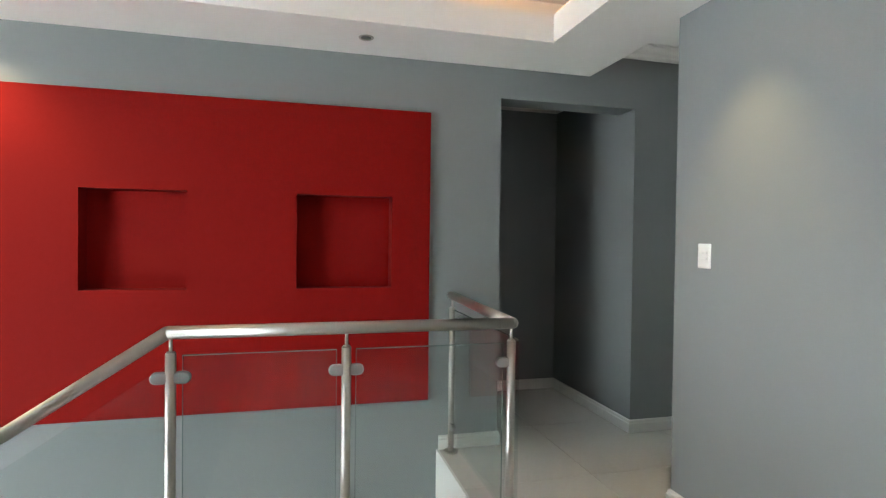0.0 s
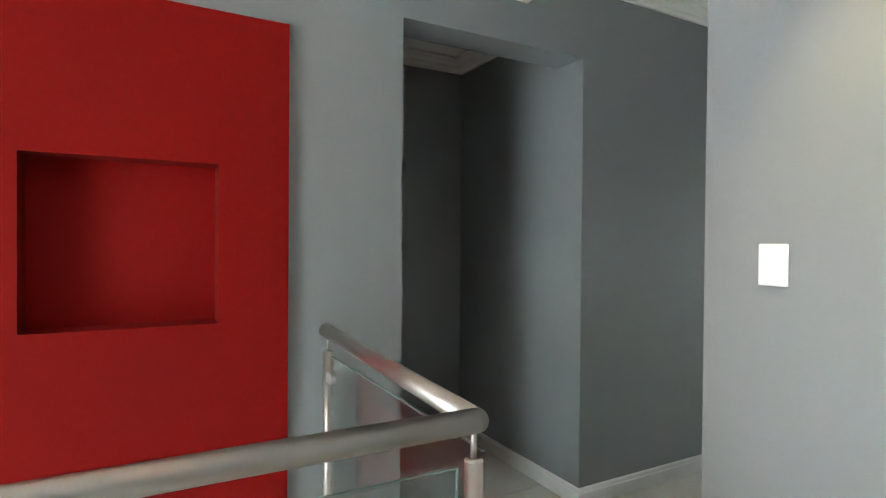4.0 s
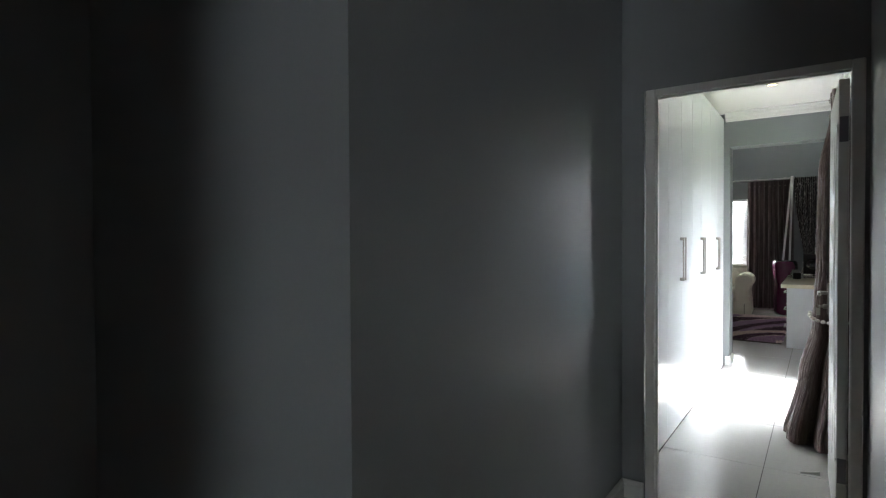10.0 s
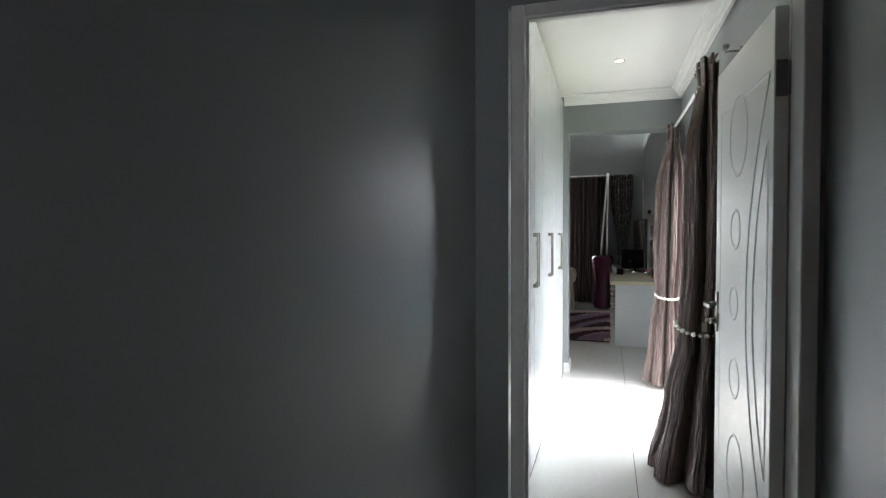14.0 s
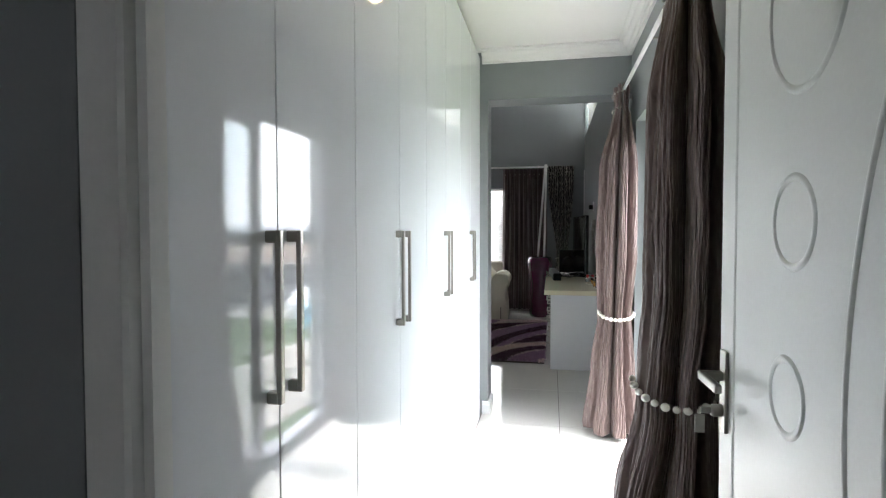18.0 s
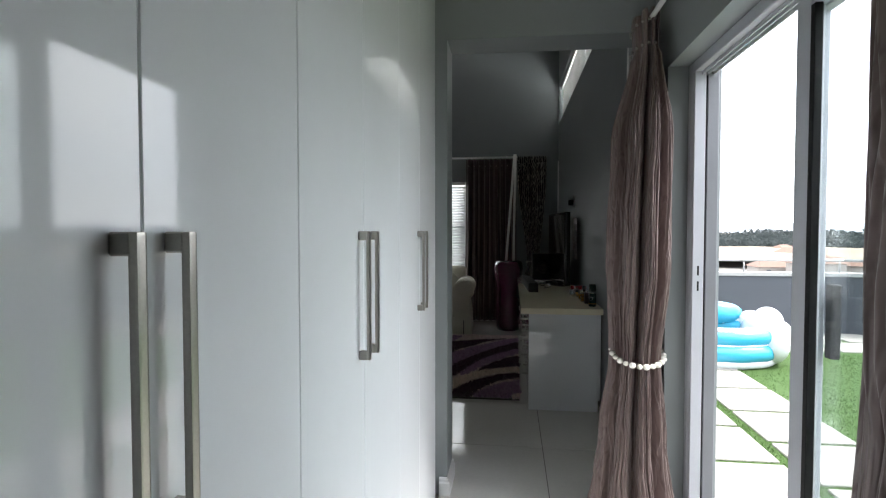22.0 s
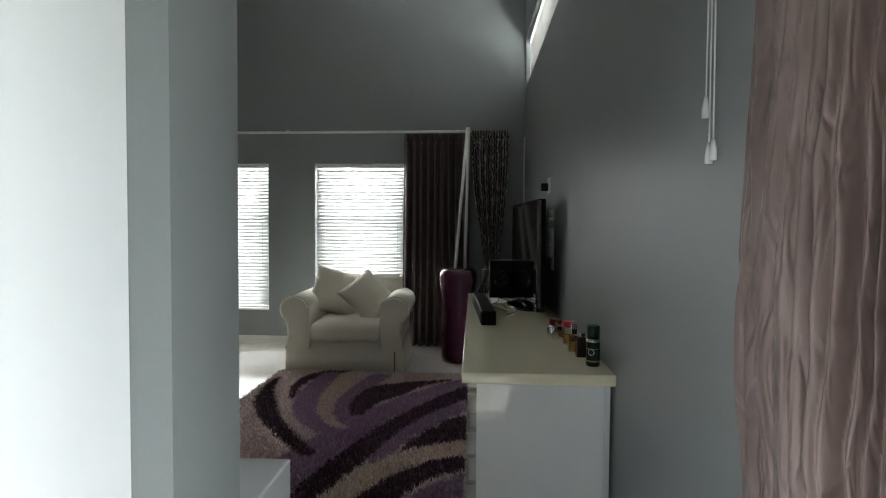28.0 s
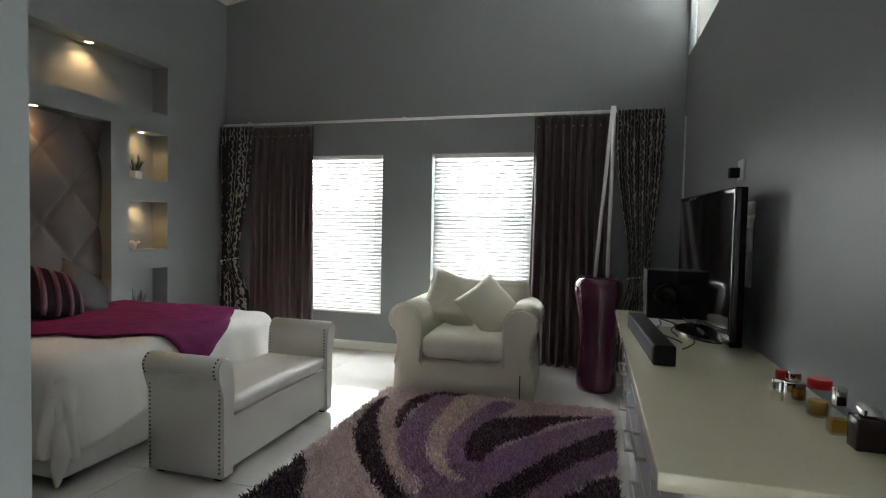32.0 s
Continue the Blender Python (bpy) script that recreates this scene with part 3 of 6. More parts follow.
def door_frame():
    th = thing("door_1", "white panelled door standing open into the dressing room, in a white frame", "door", kind="structure")
    x0, x1, zt = -0.79, 0.085, 2.076
    y0, y1 = YD - 0.012, YE + 0.007
    w = 0.046
    part("door_jamb", box(x0, x0 + w, y0, YD + 0.045, 0, zt, bevel=0.004), M_WHITE, th)
    part("door_jamb", box(x1 - w, x1, y0, y1, 0, zt, bevel=0.004), M_WHITE, th)
    part("door_head", box(x0 + w, x1 - w, y0, YD + 0.045, zt - 0.038, zt, bevel=0.004), M_WHITE, th)
    part("door_stop", box(x0 + w, x0 + w + 0.010, y0 + 0.018, YD + 0.030, 0, zt - w), M_WHITE, th)
    part("door_stop", box(x0 + w, x1 - w, y0 + 0.018, YD + 0.030, zt - 0.045, zt - 0.038), M_WHITE, th)
    L, T, Z = 0.785, 0.04, 2.018
    leaf = part("door_leaf", box(0, L, 0, T, 0, Z, bevel=0.003), M_WHITE, th, "white moulded door leaf with oval and curved relief")
    leaf.matrix_basis = pose(0.036, YD + 0.104, 0.008, 0, 0, 91.4)

    def relief(name, pts, closed, r=0.0042):
        bm = bmesh.new()
        n = len(pts)
        ring = []
        for i, (u, z) in enumerate(pts):
            a = Vector(pts[(i + 1) % n] if closed or i < n - 1 else pts[i])
            c = Vector(pts[i - 1] if closed or i else pts[i])
            d = (a - c).normalized()
            s = Vector((-d.y, d.x))
            row = []
            for off, h in ((-1.7, -0.0005), (-0.8, 0.8), (0.0, 1.0), (0.8, 0.8), (1.7, -0.0005)):
                row.append(bm.verts.new((u + s.x * off * r, T + h * r * 0.8, z + s.y * off * r)))
            ring.append(row)
        for i in range(n if closed else n - 1):
            a, c = ring[i], ring[(i + 1) % n]
            for k in range(4):
                bm.faces.new((a[k], a[k + 1], c[k + 1], c[k])).smooth = True
        part(name, bm, M_WHITE, leaf)

    for zc, uc, ru, rz in ((1.70, 0.42, 0.125, 0.150), (1.345, 0.447, 0.070, 0.072), (1.06, 0.462, 0.060, 0.062), (0.77, 0.447, 0.074, 0.074), (0.40, 0.42, 0.125, 0.150)):
        relief("oval_relief", [(uc + ru * math.cos(a / 24 * math.pi), zc + rz * math.sin(a / 24 * math.pi)) for a in range(48)], True)
    zs_ = [0.33 + 1.50 * i / 60 for i in range(61)]
    relief("border_relief", [(0.70, 1.83), (0.70, 0.33)] + [(0.29 - 0.45 * (z - 1.08) ** 2, z) for z in zs_], True)
    zs_ = [0.54 + 1.08 * i / 48 for i in range(49)]
    relief("curve_relief", [(0.05, 1.62), (0.05, 0.54)] + [(0.205 - 0.5 * (z - 1.08) ** 2, z) for z in zs_[1:-1]], True)
    # lever set
    plate = part("handle_plate", soft(box(L - 0.058, L - 0.022, T, T + 0.008, 0.90, 1.075, bevel=0.003, seg=2)), M_NICKEL, leaf)
    bm = box(L - 0.048, L - 0.030, T + 0.006, T + 0.055, 1.010, 1.030, bevel=0.004, seg=2)
    bx(bm, L - 0.150, L - 0.030, T + 0.042, T + 0.056, 1.011, 1.029, bevel=0.005, seg=2)
    part("lever", soft(bm), M_NICKEL, plate)
    part("lock_cylinder", soft(lathe([(0.0135, 0), (0.0135, 0.02), (0.011, 0.024)], 16)), M_NICKEL, plate).matrix_basis = pose(L - 0.04, T + 0.006, 0.945, -90, 0, 0)
    bm = box(L - 0.0425, L - 0.0375, T + 0.028, T + 0.05, 0.938, 0.952, bevel=0.001)
    bx(bm, L - 0.041, L - 0.039, T + 0.042, T + 0.062, 0.895, 0.935)
    part("keys", bm, M_NICKEL, plate, "keys hanging in the lock")
    for z in (0.25, 1.75):
        part("hinge", rod((0.0, -0.004, z), (0.0, -0.004, z + 0.1), 0.007, 10), M_NICKEL, leaf)
        part("hinge_plate", box(-0.002, 0.0, 0.004, 0.036, z - 0.005, z + 0.105), M_MALU, leaf, "grey steel hinge plate")
    part("latch_plate", box(L, L + 0.002, 0.008, 0.030, 0.86, 1.08), M_NICKEL, leaf)


door_frame()

wedge = bmesh.new()
extrude_profile([(-0.048, 0.0), (0.048, 0.0), (0.048, 0.022), (-0.040, 0.006)], -0.011, 0.011, "y", wedge)
bmesh.ops.bevel(wedge, geom=wedge.edges[:], offset=0.002, segments=1, affect="EDGES")
solid("door_wedge", wedge, M_PLASTIC, "small white door wedge lying on the tiles", "door wedge").matrix_basis = pose(-0.108, 4.117, 0.0005, 0, 0, 8)

# ---- dressing room ----


def wardrobe(y0, ym, y1):
    th = thing("wardrobe", "white high-gloss two-door wardrobe unit with brushed bar handles", "wardrobe", pose(XW, y0, 0), "row of wardrobes")
    w, zt, zb = y1 - y0, 2.548, 0.05
    bm = bmesh.new()
    bx(bm, -0.62, -0.60, 0.001, w - 0.001, zb, zt)
    bx(bm, -0.60, -0.022, 0.001, 0.018, zb, zt)
    bx(bm, -0.60, -0.022, w - 0.018, w - 0.001, zb, zt)
    bx(bm, -0.60, -0.022, 0.018, w - 0.018, zb, zb + 0.018)
    bx(bm, -0.60, -0.022, 0.018, w - 0.018, zt - 0.018, zt)
    part("body", bm, M_LAC, th)
    part("plinth", box(-0.06, -0.045, 0.001, w - 0.001, 0.0, zb), M_LAC, th)
    m = ym - y0
    for a, c, hy in ((0.0015, m - 0.0015, m - 0.040), (m + 0.0015, w - 0.0015, m + 0.040)):
        door = part("door", box(-0.020, 0.0, a, c, 0.012, zt, bevel=0.0015), M_LAC, th)
        bm = box(0.019, 0.029, hy - 0.007, hy + 0.007, 1.034, 1.342, bevel=0.003, seg=2)
        for z in (1.034, 1.320):
            bx(bm, 0.0, 0.022, hy - 0.008, hy + 0.008, z, z + 0.022, bevel=0.002)
        part("handle", bm, M_NICKEL, door, "brushed nickel bar handle")
    return th


for ya, ymid, yb in ((3.375, 3.79, 4.20), (4.20, 4.612, 5.010), (5.010, 5.420, 5.85), (5.85, 6.235, 6.685)):
    wardrobe(ya, ymid, yb)
solid("wardrobe_filler", box(XW - 0.042, XW - 0.022, 6.687, YB0 - 0.001, 0.0, 2.548, bevel=0.001), M_LAC, "white gloss filler panel beside the wardrobes", "panel")


def slider():
    th = thing("sliding_door", "grey aluminium sliding glass door, half open to the terrace", "sliding door", kind="structure")
    x0, x1 = XR + 0.085, XR + 0.185
    f = 0.05
    part("frame_jamb", box(x0, x1, SY1 - f, SY1, 0.03, SZ, bevel=0.003), M_ALU, th)
    part("frame_jamb", box(x0, x1, SY0, SY0 + f, 0.03, SZ, bevel=0.003), M_ALU, th)
    part("frame_head", box(x0, x1, SY0 + f, SY1 - f, SZ - 0.045, SZ, bevel=0.003), M_ALU, th)
    for dx in (0.028, 0.05, 0.072):
        part("track_rib", box(x0 + dx, x0 + dx + 0.004, SY0 + f, SY1 - f, SZ - 0.06, SZ - 0.045), M_ALU, th)
    part("frame_sill", box(x0, x1, SY0, SY1, 0.0, 0.03, bevel=0.003), M_ALU, th)
    yj = SY1 - f - 0.03
    part("jamb_cover", box(x0 + 0.001, x0 + 0.046, yj, SY1 - f, 0.03, SZ - 0.045, bevel=0.002), M_ALU, th)
    # black fill puts the groove's shade in as a strip
    part("jamb_groove", box(x0 + 0.046, x0 + 0.053, yj + 0.012, SY1 - f, 0.03, SZ - 0.045), M_BLACK, th, "black strip darkening the jamb groove")
    # same aluminium as the cover; its shade is put into the darker grey
    part("jamb_channel", box(x0 + 0.053, x1 - 0.002, yj, SY1 - f, 0.03, SZ - 0.045, bevel=0.002), M_MALU, th)
    bm = box(x0 + 0.020, x0 + 0.027, yj - 0.001, yj, 1.155, 1.195)
    bx(bm, x0 + 0.020, x0 + 0.027, yj - 0.001, yj, 1.09, 1.13)
    part("latch_slot", bm, M_BLACK, th, "two black latch slots")
    for xa, ya, yb, m in ((x0 + 0.052, 5.775, 5.03, M_ALU), (x0 + 0.012, 5.725, 5.04, M_ALU)):
        leaf = part("door_leaf", box(xa, xa + 0.034, ya - 0.075, ya, 0.035, SZ - 0.05, bevel=0.003), m, th)
        part("stile", box(xa, xa + 0.034, yb, yb + 0.07, 0.035, SZ - 0.05, bevel=0.003), m, leaf)
        part("rail", box(xa, xa + 0.034, yb + 0.07, ya - 0.075, 0.035, 0.115, bevel=0.003), m, leaf)
        part("rail", box(xa, xa + 0.034, yb + 0.07, ya - 0.075, SZ - 0.125, SZ - 0.05, bevel=0.003), m, leaf)
        part("pane", box(xa + 0.014, xa + 0.020, yb + 0.07, ya - 0.075, 0.115, SZ - 0.125), M_PANE, leaf).visible_shadow = False
    part("gasket", box(x0 + 0.009, x0 + 0.030, 5.628, 5.6495, 0.115, SZ - 0.125, bevel=0.002), M_BLACK, th, "black rubber gasket beside the glass")
    # handle on the sliding leaf
    part("pull_handle", soft(box(x0 + 0.086, x0 + 0.112, 5.67, 5.70, 1.00, 1.20, bevel=0.006, seg=2)), M_BLACK, th)


slider()
hook = bmesh.new()
prev = None
for i in range(9):
    a = math.pi * (1.0 + i / 8 * 1.1)
    p = Vector((XR - 0.04 + 0.03 * math.cos(a), 4.90, 0.875 + 0.03 * math.sin(a)))
    if prev:
        tube(hook, prev, p, 0.004, 8)
    prev = p
tube(hook, prev, (XR, 4.90, 0.875), 0.004, 8)
solid("tieback_hook", hook, M_NICKEL, "small metal curtain tieback hook on the wall", "hook")
switch_plate("light_switch", pose(XR, 4.558, 1.222, 0, 0, -90), 0.075, 0.125, 1, 1, "white light switch beside the curtain")


# ---- curtains ----
def cloth_mat(name, base, tint, kind, rough=0.85):
    """Curtain cloth: 'crinkle' has long wandering pleats with shade coloured into the creases, 'satin' plain sheen,
    'pattern' a damask of wavy lines.
    """
    m = bpy.data.materials.new(name)
    m.use_nodes = True
    t = m.node_tree
    b = t.nodes["Principled BSDF"]
    co, mp = t.nodes.new("ShaderNodeTexCoord"), t.nodes.new("ShaderNodeMapping")
    t.links.new(co.outputs["UV"], mp.inputs[0])
    n, w = t.nodes.new("ShaderNodeTexNoise"), t.nodes.new("ShaderNodeTexWave")
    t.links.new(mp.outputs[0], w.inputs["Vector"])
    t.links.new(mp.outputs[0], n.inputs["Vector"])
    w.bands_direction = "X"
    n.inputs["Scale"].default_value, n.inputs["Detail"].default_value = 30, 4
    if kind == "crinkle":
        mp.inputs["Scale"].default_value = (1, 0.22, 1)
    elif kind == "pattern":
        mp.inputs["Scale"].default_value = (1, 0.8, 1)
        w.inputs["Scale"].default_value, w.inputs["Distortion"].default_value = 6.0, 3.4
        w.inputs["Detail"].default_value, w.inputs["Detail Scale"].default_value = 0.0, 4.6
    else:
        mp.inputs["Scale"].default_value = (1, 0.05, 1)
        w.inputs["Scale"].default_value, w.inputs["Distortion"].default_value = 40, 3.0
    mx = t.nodes.new("ShaderNodeMix")
    mx.data_type = "RGBA"
    mx.inputs[6].default_value, mx.inputs[7].default_value = (*base, 1), (*tint, 1)
    height = w.outputs[1]
    if kind == "pattern":
        th = t.nodes.new("ShaderNodeMapRange")
        th.inputs[1].default_value, th.inputs[2].default_value = 0.74, 0.90
        t.links.new(w.outputs[1], th.inputs[0])
        t.links.new(th.outputs[0], mx.inputs[0])
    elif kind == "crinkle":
        # crushed creases: thin valleys where a stretched noise crosses its mean, their shade put into the colour
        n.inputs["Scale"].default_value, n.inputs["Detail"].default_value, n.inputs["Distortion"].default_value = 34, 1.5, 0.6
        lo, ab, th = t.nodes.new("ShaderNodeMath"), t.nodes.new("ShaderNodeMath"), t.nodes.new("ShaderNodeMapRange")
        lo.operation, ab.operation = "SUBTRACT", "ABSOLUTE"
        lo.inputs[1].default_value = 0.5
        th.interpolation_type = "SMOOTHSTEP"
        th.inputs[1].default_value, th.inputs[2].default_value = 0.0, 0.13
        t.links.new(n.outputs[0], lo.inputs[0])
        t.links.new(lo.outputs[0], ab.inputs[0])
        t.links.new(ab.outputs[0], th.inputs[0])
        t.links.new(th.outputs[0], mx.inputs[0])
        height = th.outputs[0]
    else:
        ad = t.nodes.new("ShaderNodeMath")
        ad.operation = "MULTIPLY"
        t.links.new(w.outputs[1], ad.inputs[0])
        t.links.new(n.outputs[0], ad.inputs[1])
        t.links.new(ad.outputs[0], mx.inputs[0])
    t.links.new(mx.outputs[2], b.inputs["Base Color"])
    b.inputs["Roughness"].default_value = rough
    b.inputs["Sheen Weight"].default_value = 0.1
    b.inputs["Specular IOR Level"].default_value = 0.65 if kind == "crinkle" else 0.35
    b.inputs["Specular Tint"].default_value = (1.0, 0.84, 0.82, 1)
    bp = t.nodes.new("ShaderNodeBump")
    bp.inputs["Strength"].default_value = 0.4 if kind == "crinkle" else 0.35
    bp.inputs["Distance"].default_value = 0.006 if kind == "crinkle" else 0.004
    t.links.new(height, bp.inputs["Height"])
    t.links.new(bp.outputs[0], b.inputs["Normal"])
    return m


M_CRINKLE = cloth_mat("crease_shaded_brown_satin", (0.108, 0.077, 0.072), (0.142, 0.104, 0.097), "crinkle", 0.34)
M_SATIN = cloth_mat("brown_satin", (0.072, 0.052, 0.053), (0.125, 0.093, 0.093), "satin", 0.42)
M_DAMASK = cloth_mat("black_and_silver_damask", (0.020, 0.017, 0.018), (0.42, 0.40, 0.37), "pattern", 0.5)
M_BEAD = mat("cream_beads", (0.78, 0.76, 0.70), 0.25, vary=0.05, scale=40, grain=200, bump=0.0)


def bundle(rows, n=900, lobes=8, seed=1, fold=0.42, crush=1.0, rows_per_m=90):
    """A gathered curtain: a closed outline of deep round folds drawn down through rows of (z, cx, cy, rx, ry), its cloth crushed into wavy upright wrinkles."""
    rng = random.Random(seed)
    ph = [rng.uniform(0, 6.28) for _ in range(6)]
    bm = bmesh.new()
    uv = bm.loops.layers.uv.new("UVMap")
    fine = []
    for (a, c) in zip(rows, rows[1:]):
        steps = max(2, int(abs(a[0] - c[0]) * rows_per_m))
        for k in range(steps):
            s = k / steps
            e = s * s * (3 - 2 * s)
            fine.append(tuple(a[i] + (c[i] - a[i]) * (e if i else s) for i in range(5)))
    fine.append(rows[-1])
    rings = []
    girth = 0.58 * sum(r[3] + r[4] for r in rows) / len(rows)
    for z, cx, cy, rx, ry in fine:
        ring = []
        flat = min(1.0, max(0.0, (rows[0][0] - 0.16 - z) / 0.12))
        for i in range(n):
            th = 2 * math.pi * i / n
            wob = 0.5 * math.sin(2 * th + ph[0] + z * 0.35) + 0.35 * math.sin(3 * th + ph[1] - z * 0.3)
            sw = math.sin(lobes * th + ph[2] + wob * 1.5 + 0.15 * math.sin(z * 2 + ph[3]))
            pleat = 1 - 2 * (0.5 - 0.5 * sw) ** 2.6          # broad rounded folds with narrow valleys between
            f = 1 - fold * 0.4 + fold * 0.55 * pleat
            arc = th * girth + ph[4]
            p = Vector((arc * 9, z * 4.2, ph[0]))
            warp = 1.0 * noise.noise(p) + 0.55 * noise.noise(Vector((arc * 22, z * 8.0, ph[1])))
            amp = 0.7 + 0.6 * noise.noise(Vector((arc * 13, z * 6.0, ph[3])))
            wr = 2 * abs(math.sin(math.pi * (arc * 74 + warp))) ** 0.8 - 1
            d = flat * 0.0064 * max(0.15, amp) * wr
            d += flat * crush * 0.0050 * (1.1 - 0.6 * amp) * math.sin(2 * math.pi * (arc * 29 + 0.8 * warp) + ph[5])
            ring.append(bm.verts.new((cx + (rx * f + d) * math.cos(th), cy + (ry * f + d) * math.sin(th), z)))
        rings.append(ring)
    for j, (a, c) in enumerate(zip(rings, rings[1:])):
        for i in range(n):
            f = bm.faces.new((a[i], a[(i + 1) % n], c[(i + 1) % n], c[i]))
            f.smooth = True
            for lp, (uu, zz) in zip(f.loops, ((i, fine[j][0]), (i + 1, fine[j][0]), (i + 1, fine[j + 1][0]), (i, fine[j + 1][0]))):
                lp[uv].uv = (uu / n * 2.2, zz)
    bm.faces.new(rings[0])
    bm.faces.new(rings[-1][::-1])
    return bm


def bead_string(parent, pts, r=0.0145, label="string of cream beads"):
    tie = part("tieback", rod(pts[0], pts[1], 0.003, 6), M_BEAD, parent, label)
    for i, p in enumerate(pts):
        bm = bmesh.new()
        bmesh.ops.create_uvsphere(bm, u_segments=12, v_segments=8, radius=r * (1.0 if i % 2 else 0.85), matrix=Matrix.Translation(p) @ Matrix.Diagonal((1, 1.15, 0.9, 1)))
        part("bead", soft(bm), M_BEAD, tie)
    return tie


def side_curtain(name, x, y, rows, seed, tie_z, tie_r, label, crush=1.0):
    th = thing(name, label, "curtain", pose(x, y, 0), "dressing room curtains")
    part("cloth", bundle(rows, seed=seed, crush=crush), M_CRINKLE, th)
    pts = []
    for i in range(15):
        a = math.pi * (0.96 + 1.12 * i / 14)
        pts.append((tie_r[2] + tie_r[0] * math.cos(a), tie_r[3] + tie_r[1] * math.sin(a), tie_z + 0.05 * (abs(i - 6.5) / 7.5) ** 2))
    bead_string(th, pts)
    # button pins of the pinch pleats
    zt = rows[0][0]
    for i in range(7):
        a = math.pi * (0.75 + 0.8 * i / 6)
        for z in (zt - 0.05, zt - 0.15):
            bm = bmesh.new()
            bmesh.ops.create_uvsphere(bm, u_segments=8, v_segments=6, radius=0.007, matrix=Matrix.Translation((rows[0][1] + rows[0][3] * 1.12 * math.cos(a), rows[0][2] + rows[0][4] * 1.05 * math.sin(a), z)))
            part("pleat_button", soft(bm), M_NICKEL, th)
    return th


# rows: height, centre, half widths
side_curtain("curtain", 0.035, 4.745,
             [(2.28, 0.0, 0.07, 0.050, 0.16), (2.13, 0.0, 0.06, 0.045, 0.165), (2.09, 0.0, 0.06, 0.055, 0.18), (1.75, 0.0, 0.02, 0.105, 0.20), (1.2, 0.0, 0.02, 0.112, 0.19), (0.78, -0.02, 0.03, 0.110, 0.175),
              (0.45, -0.06, -0.02, 0.14, 0.22), (0.03, -0.09, -0.03, 0.19, 0.27)], 3, 0.80, (0.125, 0.18, -0.03, 0.03),
             "brown crinkled satin curtain tied with beads beside the sliding door")
side_curtain("curtain", 0.038, 6.63,
             [(2.28, 0.02, 0.02, 0.050, 0.13), (2.13, 0.02, 0.02, 0.042, 0.13), (2.09, 0.02, 0.02, 0.055, 0.15), (1.75, 0.01, 0.03, 0.112, 0.21), (1.2, 0.0, 0.03, 0.122, 0.21), (0.78, -0.01, 0.02, 0.10, 0.155),
              (0.45, -0.02, 0.01, 0.13, 0.18), (0.03, -0.02, 0.0, 0.18, 0.21)], 8, 0.77, (0.11, 0.155, -0.005, 0.0),
             "brown crinkled satin curtain tied with beads beside the opening", 1.2)


def curtain_rail():
    th = thing("curtain_rail", "pale round curtain rod on short brackets along the dressing room wall", "curtain rail")
    x = XR - 0.085
    part("rod", rod((x, 4.48, 2.245), (x, 6.80, 2.245), 0.011, 14), M_PLASTIC, th)
    part("finial", soft(lathe([(0.010, 0), (0.016, 0.008), (0.016, 0.03), (0.006, 0.038)], 14)), M_NICKEL, th).matrix_basis = pose(x, 4.48, 2.245, 90, 0, 0)
    for y in (4.54, 5.6, 6.78):
        part("bracket", rod((x, y, 2.245), (XR, y, 2.245), 0.006, 8), M_NICKEL, th)
        part("wall_rose", rod((XR - 0.008, y, 2.245), (XR - 0.0005, y, 2.245), 0.022, 14), M_NICKEL, th)


curtain_rail()


